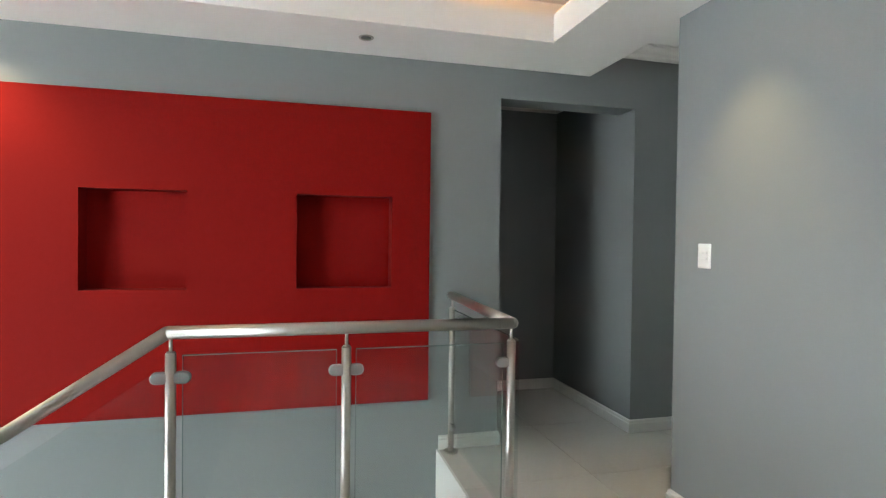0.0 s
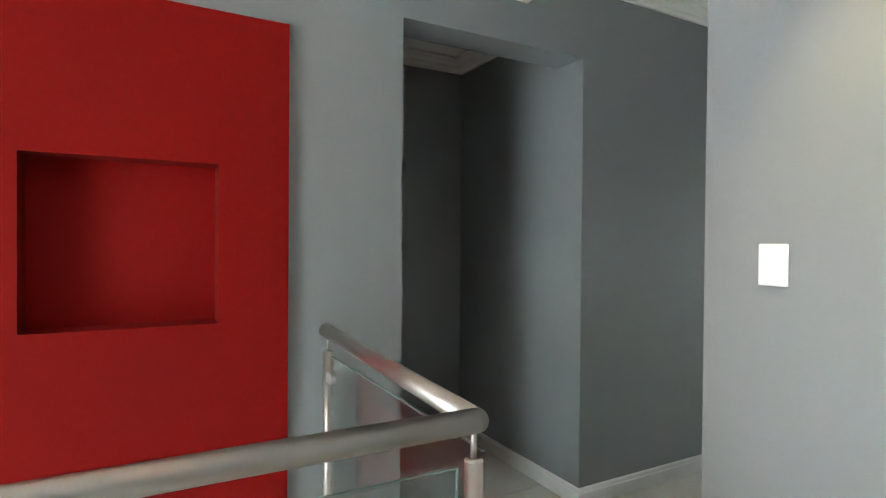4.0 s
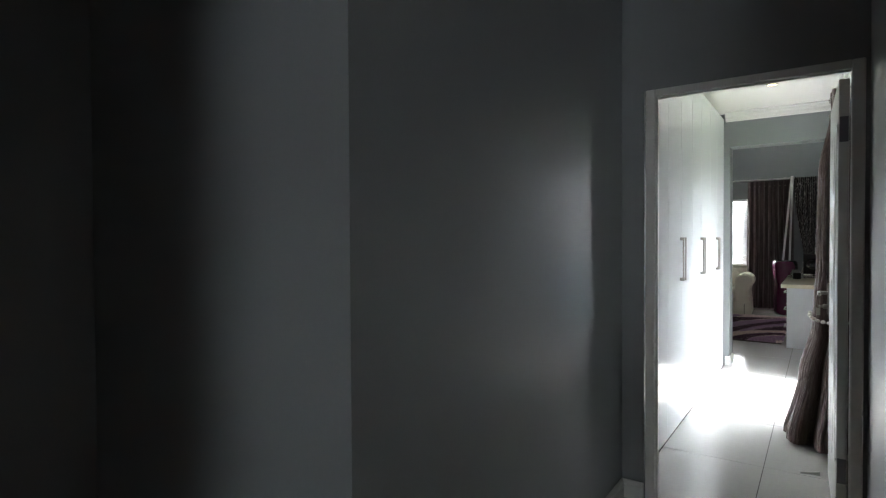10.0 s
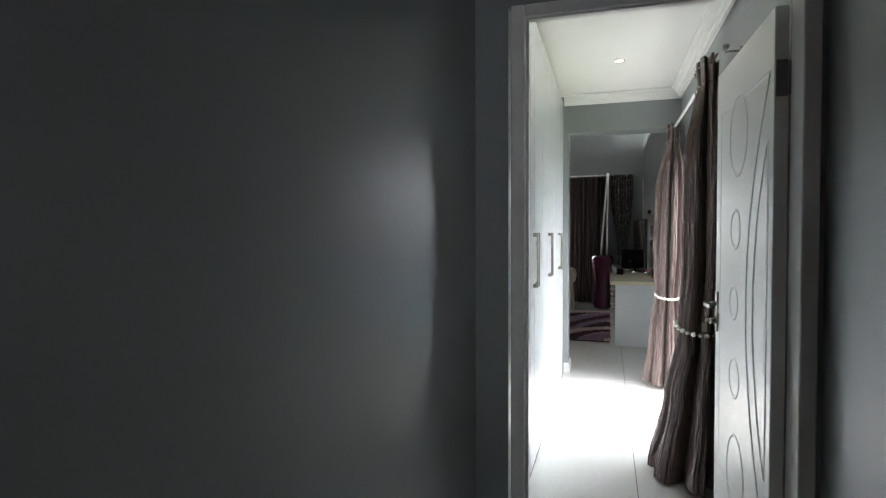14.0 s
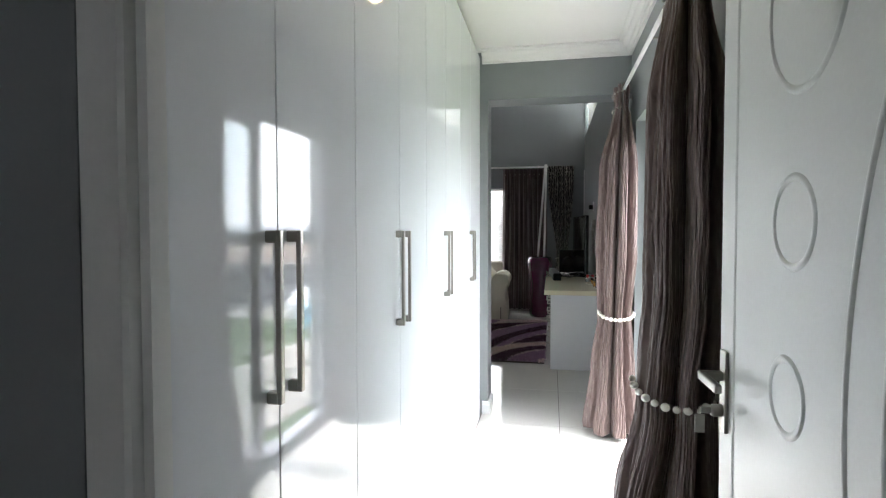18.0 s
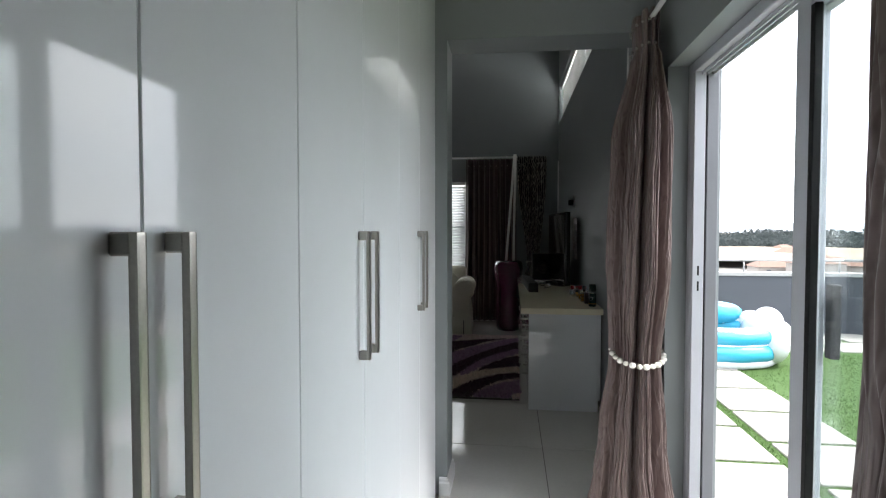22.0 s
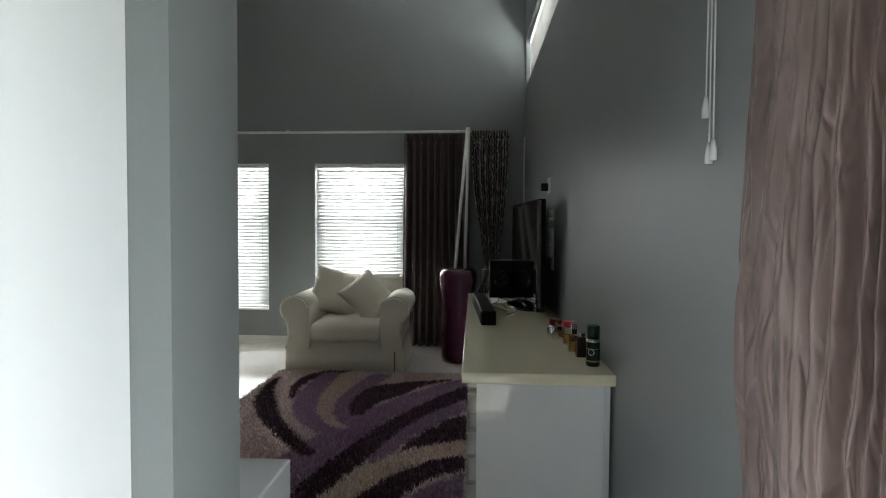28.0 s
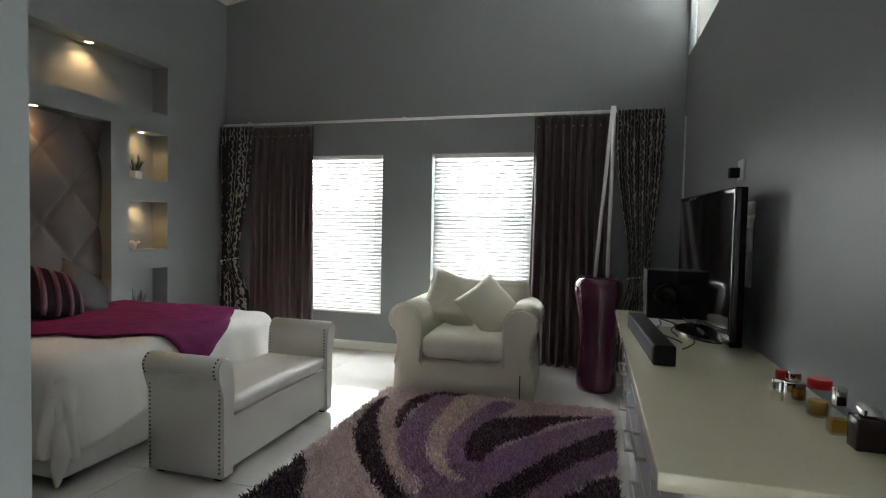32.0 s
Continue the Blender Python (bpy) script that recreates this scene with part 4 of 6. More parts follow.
def sheet_curtain(name, mat_, x0, x1, y, z0, z1, folds, depth, label, pinch=None, seed=0):
    """A pleated flat curtain along x. pinch: (height, centre, factor) draws it in at a tieback."""
    rng = random.Random(seed)
    th = thing(name, label, "curtain", pose((x0 + x1) / 2, y, 0), "bedroom curtains")
    w = (x1 - x0) / 2
    n, m = folds * 10, 40
    ph = [rng.uniform(0, 6.28) for _ in range(3)]
    bm = bmesh.new()
    uv = bm.loops.layers.uv.new("UVMap")
    grids = []
    for side in (0, 1):
        g = []
        for j in range(m + 1):
            z = z1 + (z0 - z1) * j / m
            row = []
            for i in range(n + 1):
                s = i / n * 2 - 1
                xx = s * w
                if pinch:
                    pz, pc, pf = pinch
                    k = math.exp(-((z - pz) / (0.75 if z > pz else 0.35)) ** 2)
                    xx = xx * (1 - k * (1 - pf)) + pc * k
                a = math.pi * folds * (s + 1) + ph[0] + 1.3 * noise.noise(Vector((s * 3.2, z * 0.45, ph[1])))
                xx *= 1 + 0.05 * (1 - z / z1)
                d = depth * (0.55 if z > z1 - 0.12 else 1.0) * (0.95 + 0.7 * noise.noise(Vector((s * 5, z * 0.7, ph[2])))) * (math.sin(a + 0.5 * math.sin(z * 1.7 + s * 2 + ph[1])) + 0.25 * math.sin(2.3 * a + ph[2]))
                row.append(bm.verts.new((xx, d + 0.006 * side, z)))
            g.append(row)
        grids.append(g)
    for side, g in enumerate(grids):
        for j in range(m):
            for i in range(n):
                q = (g[j][i], g[j + 1][i], g[j + 1][i + 1], g[j][i + 1])
                f = bm.faces.new(q if side == 0 else q[::-1])
                f.smooth = True
                vals = ((i, j), (i, j + 1), (i + 1, j + 1), (i + 1, j))
                for lp, (ii, jj) in zip(f.loops, vals if side == 0 else vals[::-1]):
                    lp[uv].uv = (ii / n * w * 3.6, (z1 - z0) * jj / m)
    a, c = grids
    for j in range(m):
        bm.faces.new((a[j][0], c[j][0], c[j + 1][0], a[j + 1][0]))
        bm.faces.new((a[j][n], a[j + 1][n], c[j + 1][n], c[j][n]))
    for i in range(n):
        bm.faces.new((a[0][i], a[0][i + 1], c[0][i + 1], c[0][i]))
        bm.faces.new((a[m][i], c[m][i], c[m][i + 1], a[m][i + 1]))
    part("cloth", bm, mat_, th)
    # pleat hooks along the heading
    for i in range(folds):
        x = -w + (i + 0.5) * 2 * w / folds
        bm = bmesh.new()
        bmesh.ops.create_uvsphere(bm, u_segments=8, v_segments=6, radius=0.008, matrix=Matrix.Translation((x, -depth * 0.75, z1 - 0.10)))
        part("pleat_button", soft(bm), M_NICKEL, th)
    return th


yc = YF - 0.12
sheet_curtain("curtain", M_DAMASK, -4.66, -4.24, yc - 0.02, 0.03, 2.37, 6, 0.035, "black and silver patterned curtain tied back in the corner", (0.92, -0.07, 0.45), 1)
sheet_curtain("curtain", M_SATIN, -4.24, -3.50, yc, 0.03, 2.36, 9, 0.040, "dark brown satin curtain hanging straight beside the window", None, 2)
sheet_curtain("curtain", M_SATIN, -1.19, -0.47, yc, 0.03, 2.38, 9, 0.040, "dark brown satin curtain hanging straight behind the armchair", None, 3)
sheet_curtain("curtain", M_DAMASK, -0.46, -0.03, yc - 0.02, 0.03, 2.41, 6, 0.035, "black and silver patterned curtain tied back behind the purple vase", (0.90, 0.03, 0.42), 4)
for x, w in ((-4.525, 0.10), (-0.215, 0.10)):
    th = thing("curtain_tieback", "silver beaded tieback round the patterned curtain", "tieback", pose(x, yc - 0.02, 0.91))
    bead_string(th, [(w * math.cos(a), 0.075 * math.sin(a), 0.02 * math.cos(a)) for a in [math.pi * (1 + i / 10) for i in range(11)]], 0.010, "string of silver beads")
th = thing("curtain_pole", "long pale curtain pole above the bedroom windows", "curtain pole")
part("pole", rod((-4.62, yc, 2.395), (-0.45, yc, 2.405), 0.014, 12), M_PLASTIC, th)
for x in (-4.3, -2.5, -0.6):
    part("bracket", box(x - 0.012, x + 0.012, yc, YF, 2.408, 2.424), M_PLASTIC, th)

# ---- windows and blinds ----
M_SLAT = mat("white_blind_slats", (0.80, 0.80, 0.79), 0.45, vary=0.02, grain=80, bump=0.0)


def translucent(m, amount, color=(0.85, 0.85, 0.84)):
    t = m.node_tree
    b, out = t.nodes["Principled BSDF"], t.nodes["Material Output"]
    tl, mx = t.nodes.new("ShaderNodeBsdfTranslucent"), t.nodes.new("ShaderNodeMixShader")
    tl.inputs[0].default_value = (*color, 1)
    mx.inputs[0].default_value = amount
    t.links.new(b.outputs[0], mx.inputs[1])
    t.links.new(tl.outputs[0], mx.inputs[2])
    t.links.new(mx.outputs[0], out.inputs[0])
    return m


translucent(M_SLAT, 0.27)


def window(x0, x1):
    th = thing("window_1", "white-framed window behind a lowered venetian blind", "window", kind="structure")
    y = YF + 0.10
    for a, c in ((x0, x0 + 0.045), (x1 - 0.045, x1)):
        part("window_frame", box(a, c, y, y + 0.05, WZ0 + 0.02, WZ1, bevel=0.003), M_WHITE, th)
    for z in (WZ0 + 0.02, WZ1 - 0.045, 1.42):
        part("window_frame", box(x0 + 0.045, x1 - 0.045, y, y + 0.05, z, z + 0.045, bevel=0.003), M_WHITE, th)
    part("window_sill", box(x0, x1, YF - 0.01, YF + 0.15, WZ0, WZ0 + 0.02, bevel=0.004), M_WHITE, th)
    for z0, z1 in ((WZ0 + 0.065, 1.42), (1.465, WZ1 - 0.045)):
        part("pane", box(x0 + 0.045, x1 - 0.045, y + 0.02, y + 0.026, z0, z1), M_PANE, th).visible_shadow = False
    return th


def blind(x0, x1, y, z0, z1, n, tilt, name="venetian_blind", along=0):
    th = thing(name, "white venetian blind lowered over the bright window", "blind", pose((x0 + x1) / 2, y, 0))
    w = (x1 - x0) / 2 - 0.006
    part("headrail", box(-w, w, -0.028, 0.028, z1 - 0.045, z1, bevel=0.003), M_PLASTIC, th)
    me = mesh_of("slat", soft(extrude_profile([(-0.025, -0.003), (-0.012, 0.001), (0.0, 0.0022), (0.012, 0.001), (0.025, -0.003), (0.012, -0.0006), (0.0, 0.0006), (-0.012, -0.0006)], -w, w, "x")), M_SLAT)
    dz = (z1 - 0.06 - z0 - 0.03) / n
    for i in range(n):
        piece("slat", me, th, pose(0, 0, z0 + 0.035 + (i + 0.5) * dz, tilt, 0, 0))
    part("bottom_rail", box(-w, w, -0.022, 0.022, z0 + 0.004, z0 + 0.022, bevel=0.003), M_PLASTIC, th)
    for x in (-w * 0.8, 0.0, w * 0.8):
        part("ladder_cord", rod((x, -0.025, z0 + 0.01), (x, -0.025, z1 - 0.04), 0.0012, 6), M_PLASTIC, th)
    part("tilt_cord", rod((w - 0.06, -0.035, z0 + 0.45), (w - 0.06, -0.035, z1 - 0.04), 0.002, 6), M_PLASTIC, th)
    return th


for w in (W1, W2):
    window(*w)
    blind(w[0] + 0.01, w[1] - 0.01, YF + 0.045, WZ0 + 0.025, WZ1 - 0.005, 40, 50)


def clerestory():
    th = thing("window_2", "high strip window under the sloping ceiling with a white blind", "window", kind="structure")
    x = XR + 0.14
    for ya in (CY0, 9.675, CY1 - 0.05):
        part("window_frame", box(x, x + 0.05, ya, ya + 0.05, CZ0, CZ1, bevel=0.003), M_WHITE, th)
    for ya, yb in ((CY0 + 0.05, 9.675), (9.725, CY1 - 0.05)):
        part("window_frame", box(x, x + 0.05, ya, yb, CZ0, CZ0 + 0.045, bevel=0.003), M_WHITE, th)
        part("window_frame", box(x, x + 0.05, ya, yb, CZ1 - 0.045, CZ1, bevel=0.003), M_WHITE, th)
        part("pane", box(x + 0.02, x + 0.026, ya, yb, CZ0 + 0.045, CZ1 - 0.045), M_PANE, th).visible_shadow = False


clerestory()
for ya, yb in ((CY0 + 0.01, 9.68), (9.72, CY1 - 0.01)):
    bl = blind(ya, yb, 0, CZ0 + (0.02 if ya > 9 else 0.002), CZ1 - 0.005, 13, -54)
    bl.matrix_basis = pose(XR + 0.06, (ya + yb) / 2, 0, 0, 0, -90)
# blind cords with tassels hanging on the wall
th = thing("blind_cord", "white blind cords with plastic tassels hanging on the wall", "blind cord")
for dy, z, in ((0.0, 1.53), (0.022, 1.525), (0.045, 1.635)):
    part("cord", rod((XR - 0.012, 7.36 + dy, z), (XR - 0.012, 7.38 + dy * 0.5, 2.90), 0.0018, 6), M_PLASTIC, th)
    part("tassel", soft(lathe([(0.004, 0.05), (0.009, 0.02), (0.009, 0.0)][::-1], 10)), M_PLASTIC, th).matrix_basis = pose(XR - 0.012, 7.36 + dy, z - 0.04)

# ---- bedroom ----
M_COVER = mat("cream_cotton_slipcover", (0.70, 0.665, 0.565), 0.9, vary=0.06, scale=5, grain=260, bump=0.12, sheen=0.2)
M_LEATHER = mat("white_faux_leather", (0.72, 0.71, 0.665), 0.34, vary=0.04, scale=6, grain=220, bump=0.08)
M_STUD = mat("dark_bronze_studs", (0.10, 0.08, 0.07), 0.35, metal=0.9, vary=0.2, bump=0.0)
M_DUVET = mat("white_cotton_duvet", (0.70, 0.69, 0.66), 0.8, vary=0.04, scale=4, grain=300, bump=0.06, sheen=0.2)
M_THROW = mat("magenta_satin_throw", (0.115, 0.003, 0.060), 0.7, spec=0.12, vary=0.3, scale=9, grain=110, bump=0.7, tint=(0.150, 0.007, 0.085), sheen=0.0)
M_VASE = mat("purple_glazed_ceramic", (0.080, 0.005, 0.036), 0.06, vary=0.2, scale=3, grain=20, bump=0.0, coat=1.0)
M_QUARTZ = mat("cream_stone_top", (0.80, 0.75, 0.58), 0.08, vary=0.02, scale=8, grain=90, bump=0.0, rough_vary=0.02)
M_PAD = mat("brown_padded_cloth", (0.082, 0.064, 0.060), 0.55, vary=0.1, scale=8, grain=200, bump=0.08, sheen=0.3)
M_STRIPE = mat("black_and_plum_striped_satin", (0.012, 0.006, 0.010), 0.8, spec=0.15, vary=0.2, scale=6, grain=120, bump=0.08)
M_PLUM = mat("plum_satin", (0.085, 0.010, 0.038), 0.4, vary=0.15, scale=6, grain=120, bump=0.08)
M_GREYC = mat("grey_patterned_cushion", (0.016, 0.016, 0.018), 0.6, vary=0.3, scale=30, grain=90, bump=0.1, tint=(0.034, 0.033, 0.034))


def pad(x0, x1, y0, y1, z0, z1, puff=0.03, n=14, bm=None, sag=0.0, crease=0.004, seed=0):
    """A cushion: a box of cloth with rounded rims and bulging faces."""
    bm = bm or bmesh.new()
    cx, cy, cz = (x0 + x1) / 2, (y0 + y1) / 2, (z0 + z1) / 2
    hx, hy, hz = (x1 - x0) / 2, (y1 - y0) / 2, (z1 - z0) / 2
    r = min(hx, hy, hz) * 0.75
    tmp = bmesh.new()
    bmesh.ops.create_cube(tmp, size=2.0)
    bmesh.ops.subdivide_edges(tmp, edges=tmp.edges[:], cuts=n, use_grid_fill=True)
    off = Vector((seed * 3.1, seed * 1.7, 0))
    new_v = {}
    for v in tmp.verts:
        p = Vector((v.co.x * hx, v.co.y * hy, v.co.z * hz))
        q = Vector([max(-h + r, min(h - r, c)) for c, h in zip(p, (hx, hy, hz))])
        d = p - q
        if d.length > 1e-6:
            p = q + d.normalized() * r
        u = (1 - (v.co.x * 0.98) ** 2) * (1 - (v.co.y * 0.98) ** 2)
        p.z += math.copysign(puff, v.co.z) * u * (1 if v.co.z > 0 else 0.5) - sag * u
        p += Vector((0, 0, 1)) * crease * noise.noise((p + off) * 9.0)
        new_v[v] = bm.verts.new((cx + p.x, cy + p.y, cz + p.z))
    for f in tmp.faces:
        bm.faces.new([new_v[v] for v in f.verts]).smooth = True
    tmp.free()
    return bm


def pillow_mesh(w, h, d, seed=0, n=16):
    """A knife-edged cushion lying in the local x-z plane."""
    bm = bmesh.new()
    g = []
    for side in (1, -1):
        rows = []
        for i in range(n + 1):
            row = []
            for j in range(n + 1):
                u, v = i / n * 2 - 1, j / n * 2 - 1
                t = max(0.0, (1 - u * u) * (1 - v * v)) ** 0.45
                pin = 1 - 0.07 * (1 - u * u) * v * v - 0.07 * (1 - v * v) * u * u
                x, z = u * w / 2 * pin, v * h / 2 * pin
                y = side * (d / 2 * t + 0.006) + 0.006 * noise.noise(Vector((x * 9 + seed * 5, side, z * 9)))
                row.append(bm.verts.new((x, y, z)))
            rows.append(row)
        g.append(rows)
    for s, rows in enumerate(g):
        for i in range(n):
            for j in range(n):
                q = (rows[i][j], rows[i + 1][j], rows[i + 1][j + 1], rows[i][j + 1])
                bm.faces.new(q if s == 0 else q[::-1]).smooth = True
    a, c = g
    rim = [(i, 0) for i in range(n)] + [(n, j) for j in range(n)] + [(i, n) for i in range(n, 0, -1)] + [(0, j) for j in range(n, 0, -1)]
    for (i, j), (k, l) in zip(rim, rim[1:] + rim[:1]):
        bm.faces.new((a[i][j], c[i][j], c[k][l], a[k][l]))
    return bm


def armchair():
    th = thing("armchair", "cream slipcovered armchair with rolled arms standing before the window", "armchair", pose(-1.59, 11.0, 0, 0, 0, 2) @ Matrix.Diagonal((1.08, 1, 1, 1)))
    part("base", soft(box(-0.50, 0.50, 0.02, 0.86, 0.10, 0.30, bevel=0.03, seg=3)), M_COVER, th)
    # skirt with kick pleats
    bm = bmesh.new()
    ring = []
    outline = [(-0.505, 0.0), (0.505, 0.0), (0.505, 0.87), (-0.505, 0.87)]
    pts = []
    for k in range(4):
        (ax, ay), (cx, cy) = outline[k], outline[(k + 1) % 4]
        for i in range(20):
            s = i / 20
            pts.append((ax + (cx - ax) * s, ay + (cy - ay) * s, (k, s)))
    rows = []
    for z, flare in ((0.24, 0.0), (0.14, 0.006), (0.012, 0.014)):
        row = []
        for x, y, (k, s) in pts:
            nx, ny = ((0, -1), (1, 0), (0, 1), (-1, 0))[k]
            f = flare + 0.004 * noise.noise(Vector((x * 7, y * 7, z * 3))) * (1 if z < 0.2 else 0)
            row.append(bm.verts.new((x + nx * f, y + ny * f, z)))
        rows.append(row)
    for a, c in zip(rows, rows[1:]):
        for i in range(len(a)):
            bm.faces.new((a[i], a[(i + 1) % len(a)], c[(i + 1) % len(a)], c[i])).smooth = True
    bm.faces.new(rows[-1])
    part("skirt", bm, M_COVER, th)
    # shade inside the corner pleat, put in as a black strip
    part("pleat", box(0.425, 0.432, -0.020, -0.006, 0.02, 0.20), M_BLACK, th, "black strip for the shade in the skirt's open corner pleat")
    for sg in (-1, 1):
        prof = [(0.30, 0.22), (0.30, 0.55)]
        for i in range(15):
            a = math.pi * (1.0 - i / 14 * 1.35)
            prof.append((0.425 + 0.125 * math.cos(a), 0.585 + 0.125 * math.sin(a)))
        prof += [(0.47, 0.40), (0.505, 0.22)]
        bm = extrude_profile([(sg * x, z) for x, z in prof], -0.01, 0.82)
        bmesh.ops.bevel(bm, geom=[e for e in bm.edges if abs(e.verts[0].co.y - e.verts[1].co.y) < 1e-6], offset=0.018, segments=2, affect="EDGES")
        arm = part("arm", bm, M_COVER, th)
        bm = bmesh.new()
        for p, q in zip(prof[:-1], prof[1:]):
            tube(bm, (sg * p[0], -0.012, p[1]), (sg * q[0], -0.012, q[1]), 0.0045, 8)
        part("piping", bm, M_COVER, arm)
    prof = [(0.62, 0.24), (0.66, 0.60), (0.70, 0.80), (0.73, 0.845), (0.79, 0.855), (0.86, 0.82), (0.88, 0.60), (0.87, 0.24)]
    bm = extrude_profile(prof, -0.42, 0.42, "x")
    bmesh.ops.bevel(bm, geom=bm.edges[:], offset=0.025, segments=3, affect="EDGES")
    part("backrest", soft(bm), M_COVER, th)
    part("seat_cushion", pad(-0.305, 0.305, -0.03, 0.66, 0.275, 0.465, 0.025), M_COVER, th)
    return th


armchair()


def scatter_cushion(name, m, w, d, mat_, label, seed=0):
    th = thing(name, label, "cushion", m)
    part("cover", pillow_mesh(w, w, d, seed), mat_, th)
    return th


scatter_cushion("cushion", pose(-1.79, 11.48, 0.70, -30, 14, 6), 0.49, 0.17, M_COVER, "plump cream cushion leaning in the armchair", 1)
scatter_cushion("cushion", pose(-1.44, 11.38, 0.66, -48, 45, -4), 0.46, 0.16, M_COVER, "cream cushion turned on its corner in the armchair", 2)


def bench():
    th = thing("storage_bench", "white studded faux leather storage bench at the bed foot", "bench", pose(-2.84, 9.19, 0))
    W, L = 0.45, 1.18
    part("box", box(0.02, W, 0.09, L - 0.09, 0.05, 0.318, bevel=0.008, seg=2), M_LEATHER, th)
    part("seat", pad(0.0, W + 0.008, 0.085, L - 0.085, 0.318, 0.405, 0.012, crease=0.002), M_LEATHER, th)
    for y0, sg in ((0.0, -1), (L, 1)):
        base = 0.0 if sg < 0 else L
        # end panel with an outward scroll at its top, rolling towards the front and back of the bench end
        prof = [(0.0, 0.02), (0.0, 0.44), (-0.004, 0.48), (-0.016, 0.515)]
        for i in range(15):
            a = math.pi * (1.22 - i / 14 * 1.25)
            prof.append((0.014 + 0.060 * math.cos(a), 0.578 + 0.060 * math.sin(a)))
        prof += [(0.080, 0.53), (0.085, 0.46), (0.085, 0.02)]
        pts = [((base + (-1 if sg < 0 else 1) * -p[0]) if sg > 0 else p[0], p[1]) for p in prof]
        bm = extrude_profile(pts, -0.005, W + 0.012, "x")
        bmesh.ops.bevel(bm, geom=[e for e in bm.edges if abs(e.verts[0].co.x - e.verts[1].co.x) < 1e-6], offset=0.008, segments=2, affect="EDGES")
        end = part("end_panel", bm, M_LEATHER, th)
        ym = base + (0.0425 if sg < 0 else -0.0425)
        yo = base - (0.001 if sg < 0 else 0.086)
        # studs down both edges of the outer and front faces
        k = 0
        me = None
        for x in (0.012, W - 0.012):
            for i in range(20 if sg < 0 else 25):
                z = 0.05 + i * 0.0222
                bm = bmesh.new()
                if me is None:
                    bmesh.ops.create_uvsphere(bm, u_segments=8, v_segments=5, radius=0.0055)
                    me = mesh_of("stud", soft(bm), M_STUD)
                piece("stud", me, end, pose(x, yo, z))
            for i in range(6 if sg < 0 else 0):
                a = math.pi * (1.20 - i * 0.11)
                piece("stud", me, end, pose(x, base + (0.014 + 0.061 * math.cos(a)) * (1 if sg < 0 else -1), 0.578 + 0.061 * math.sin(a)))
    for x in (0.06, W - 0.04):
        for y in (0.04, L - 0.04):
            part("foot", box(x - 0.02, x + 0.02, y - 0.02, y + 0.02, 0.0, 0.03), M_BLACK, th)
    return th


bench()


def bed():
    X0, X1, Y0, Y1 = XL - 0.13, -3.05, 8.87, 10.69
    th = thing("bed", "double bed with rumpled white duvet on a white divan base", "bed", pose((X0 + X1) / 2, (Y0 + Y1) / 2, 0))
    hx, hy = (X1 - X0) / 2, (Y1 - Y0) / 2
    part("divan_base", box(-hx, hx - 0.02, -hy + 0.02, hy - 0.02, 0.05, 0.32, bevel=0.02, seg=2), M_LEATHER, th)
    part("mattress", box(-hx, hx - 0.01, -hy, hy, 0.325, 0.56, bevel=0.04, seg=3), M_DUVET, th)
    for x in (-hx + 0.1, hx - 0.12):
        for y in (-hy + 0.12, hy - 0.12):
            part("castor", rod((x, y - 0.015, 0.025), (x, y + 0.015, 0.025), 0.025, 12), M_BLACK, th)
    # duvet: a draped sheet with a falling, wavy hem on three sides
    nx, ny = 60, 76
    bm = bmesh.new()

    def place(i, j):
        u = -hx + 0.45 + (2 * hx - 0.45 + 0.36) * i / nx
        v = -hy - 0.44 + (2 * hy + 0.88) * j / ny
        r = 0.09
        z = 0.625
        x, y = u, v
        ex, ey = max(0, u - (hx - r)), max(0, abs(v) - (hy - r))
        e = math.hypot(ex, ey)
        if e > 0:
            dx, dy = ex / e, math.copysign(ey / e, v)
            turn = min(e / r, math.pi / 2)
            out = r * math.sin(turn)
            down = r * (1 - math.cos(turn)) + max(0, e - r * math.pi / 2)
            w = 0.020 * math.sin(9 * (u * dy * 1.3 + v * dx * 1.1) + 1.7) * min(1, down / 0.25)
            w += 0.007 * math.sin(23 * (u * dy + v * dx)) * min(1, down / 0.25)
            x = min(u, hx - r) + dx * (out + w + 0.05 * min(1, down / 0.4))
            y = (math.copysign(min(abs(v), hy - r), v)) + dy * (out + w + 0.05 * min(1, down / 0.4))
            z -= down * (1 + 0.10 * math.sin(5 * (u + v)))
        z += 0.016 * noise.noise(Vector((u * 3, v * 3, 0))) + 0.007 * noise.noise(Vector((u * 11, v * 11, 3)))
        return x, y, max(z, 0.04)

    top = [[bm.verts.new(place(i, j)) for j in range(ny + 1)] for i in range(nx + 1)]
    for i in range(nx):
        for j in range(ny):
            bm.faces.new((top[i][j], top[i + 1][j], top[i + 1][j + 1], top[i][j + 1])).smooth = True
    ob = part("duvet", bm, M_DUVET, th, "rumpled white duvet hanging over the foot and sides")
    md = ob.modifiers.new("thick", "SOLIDIFY")
    md.thickness, md.offset = 0.02, -1
    return th, place, hx, hy, nx, ny


bed_thing, drape, bhx, bhy, dnx, dny = bed()


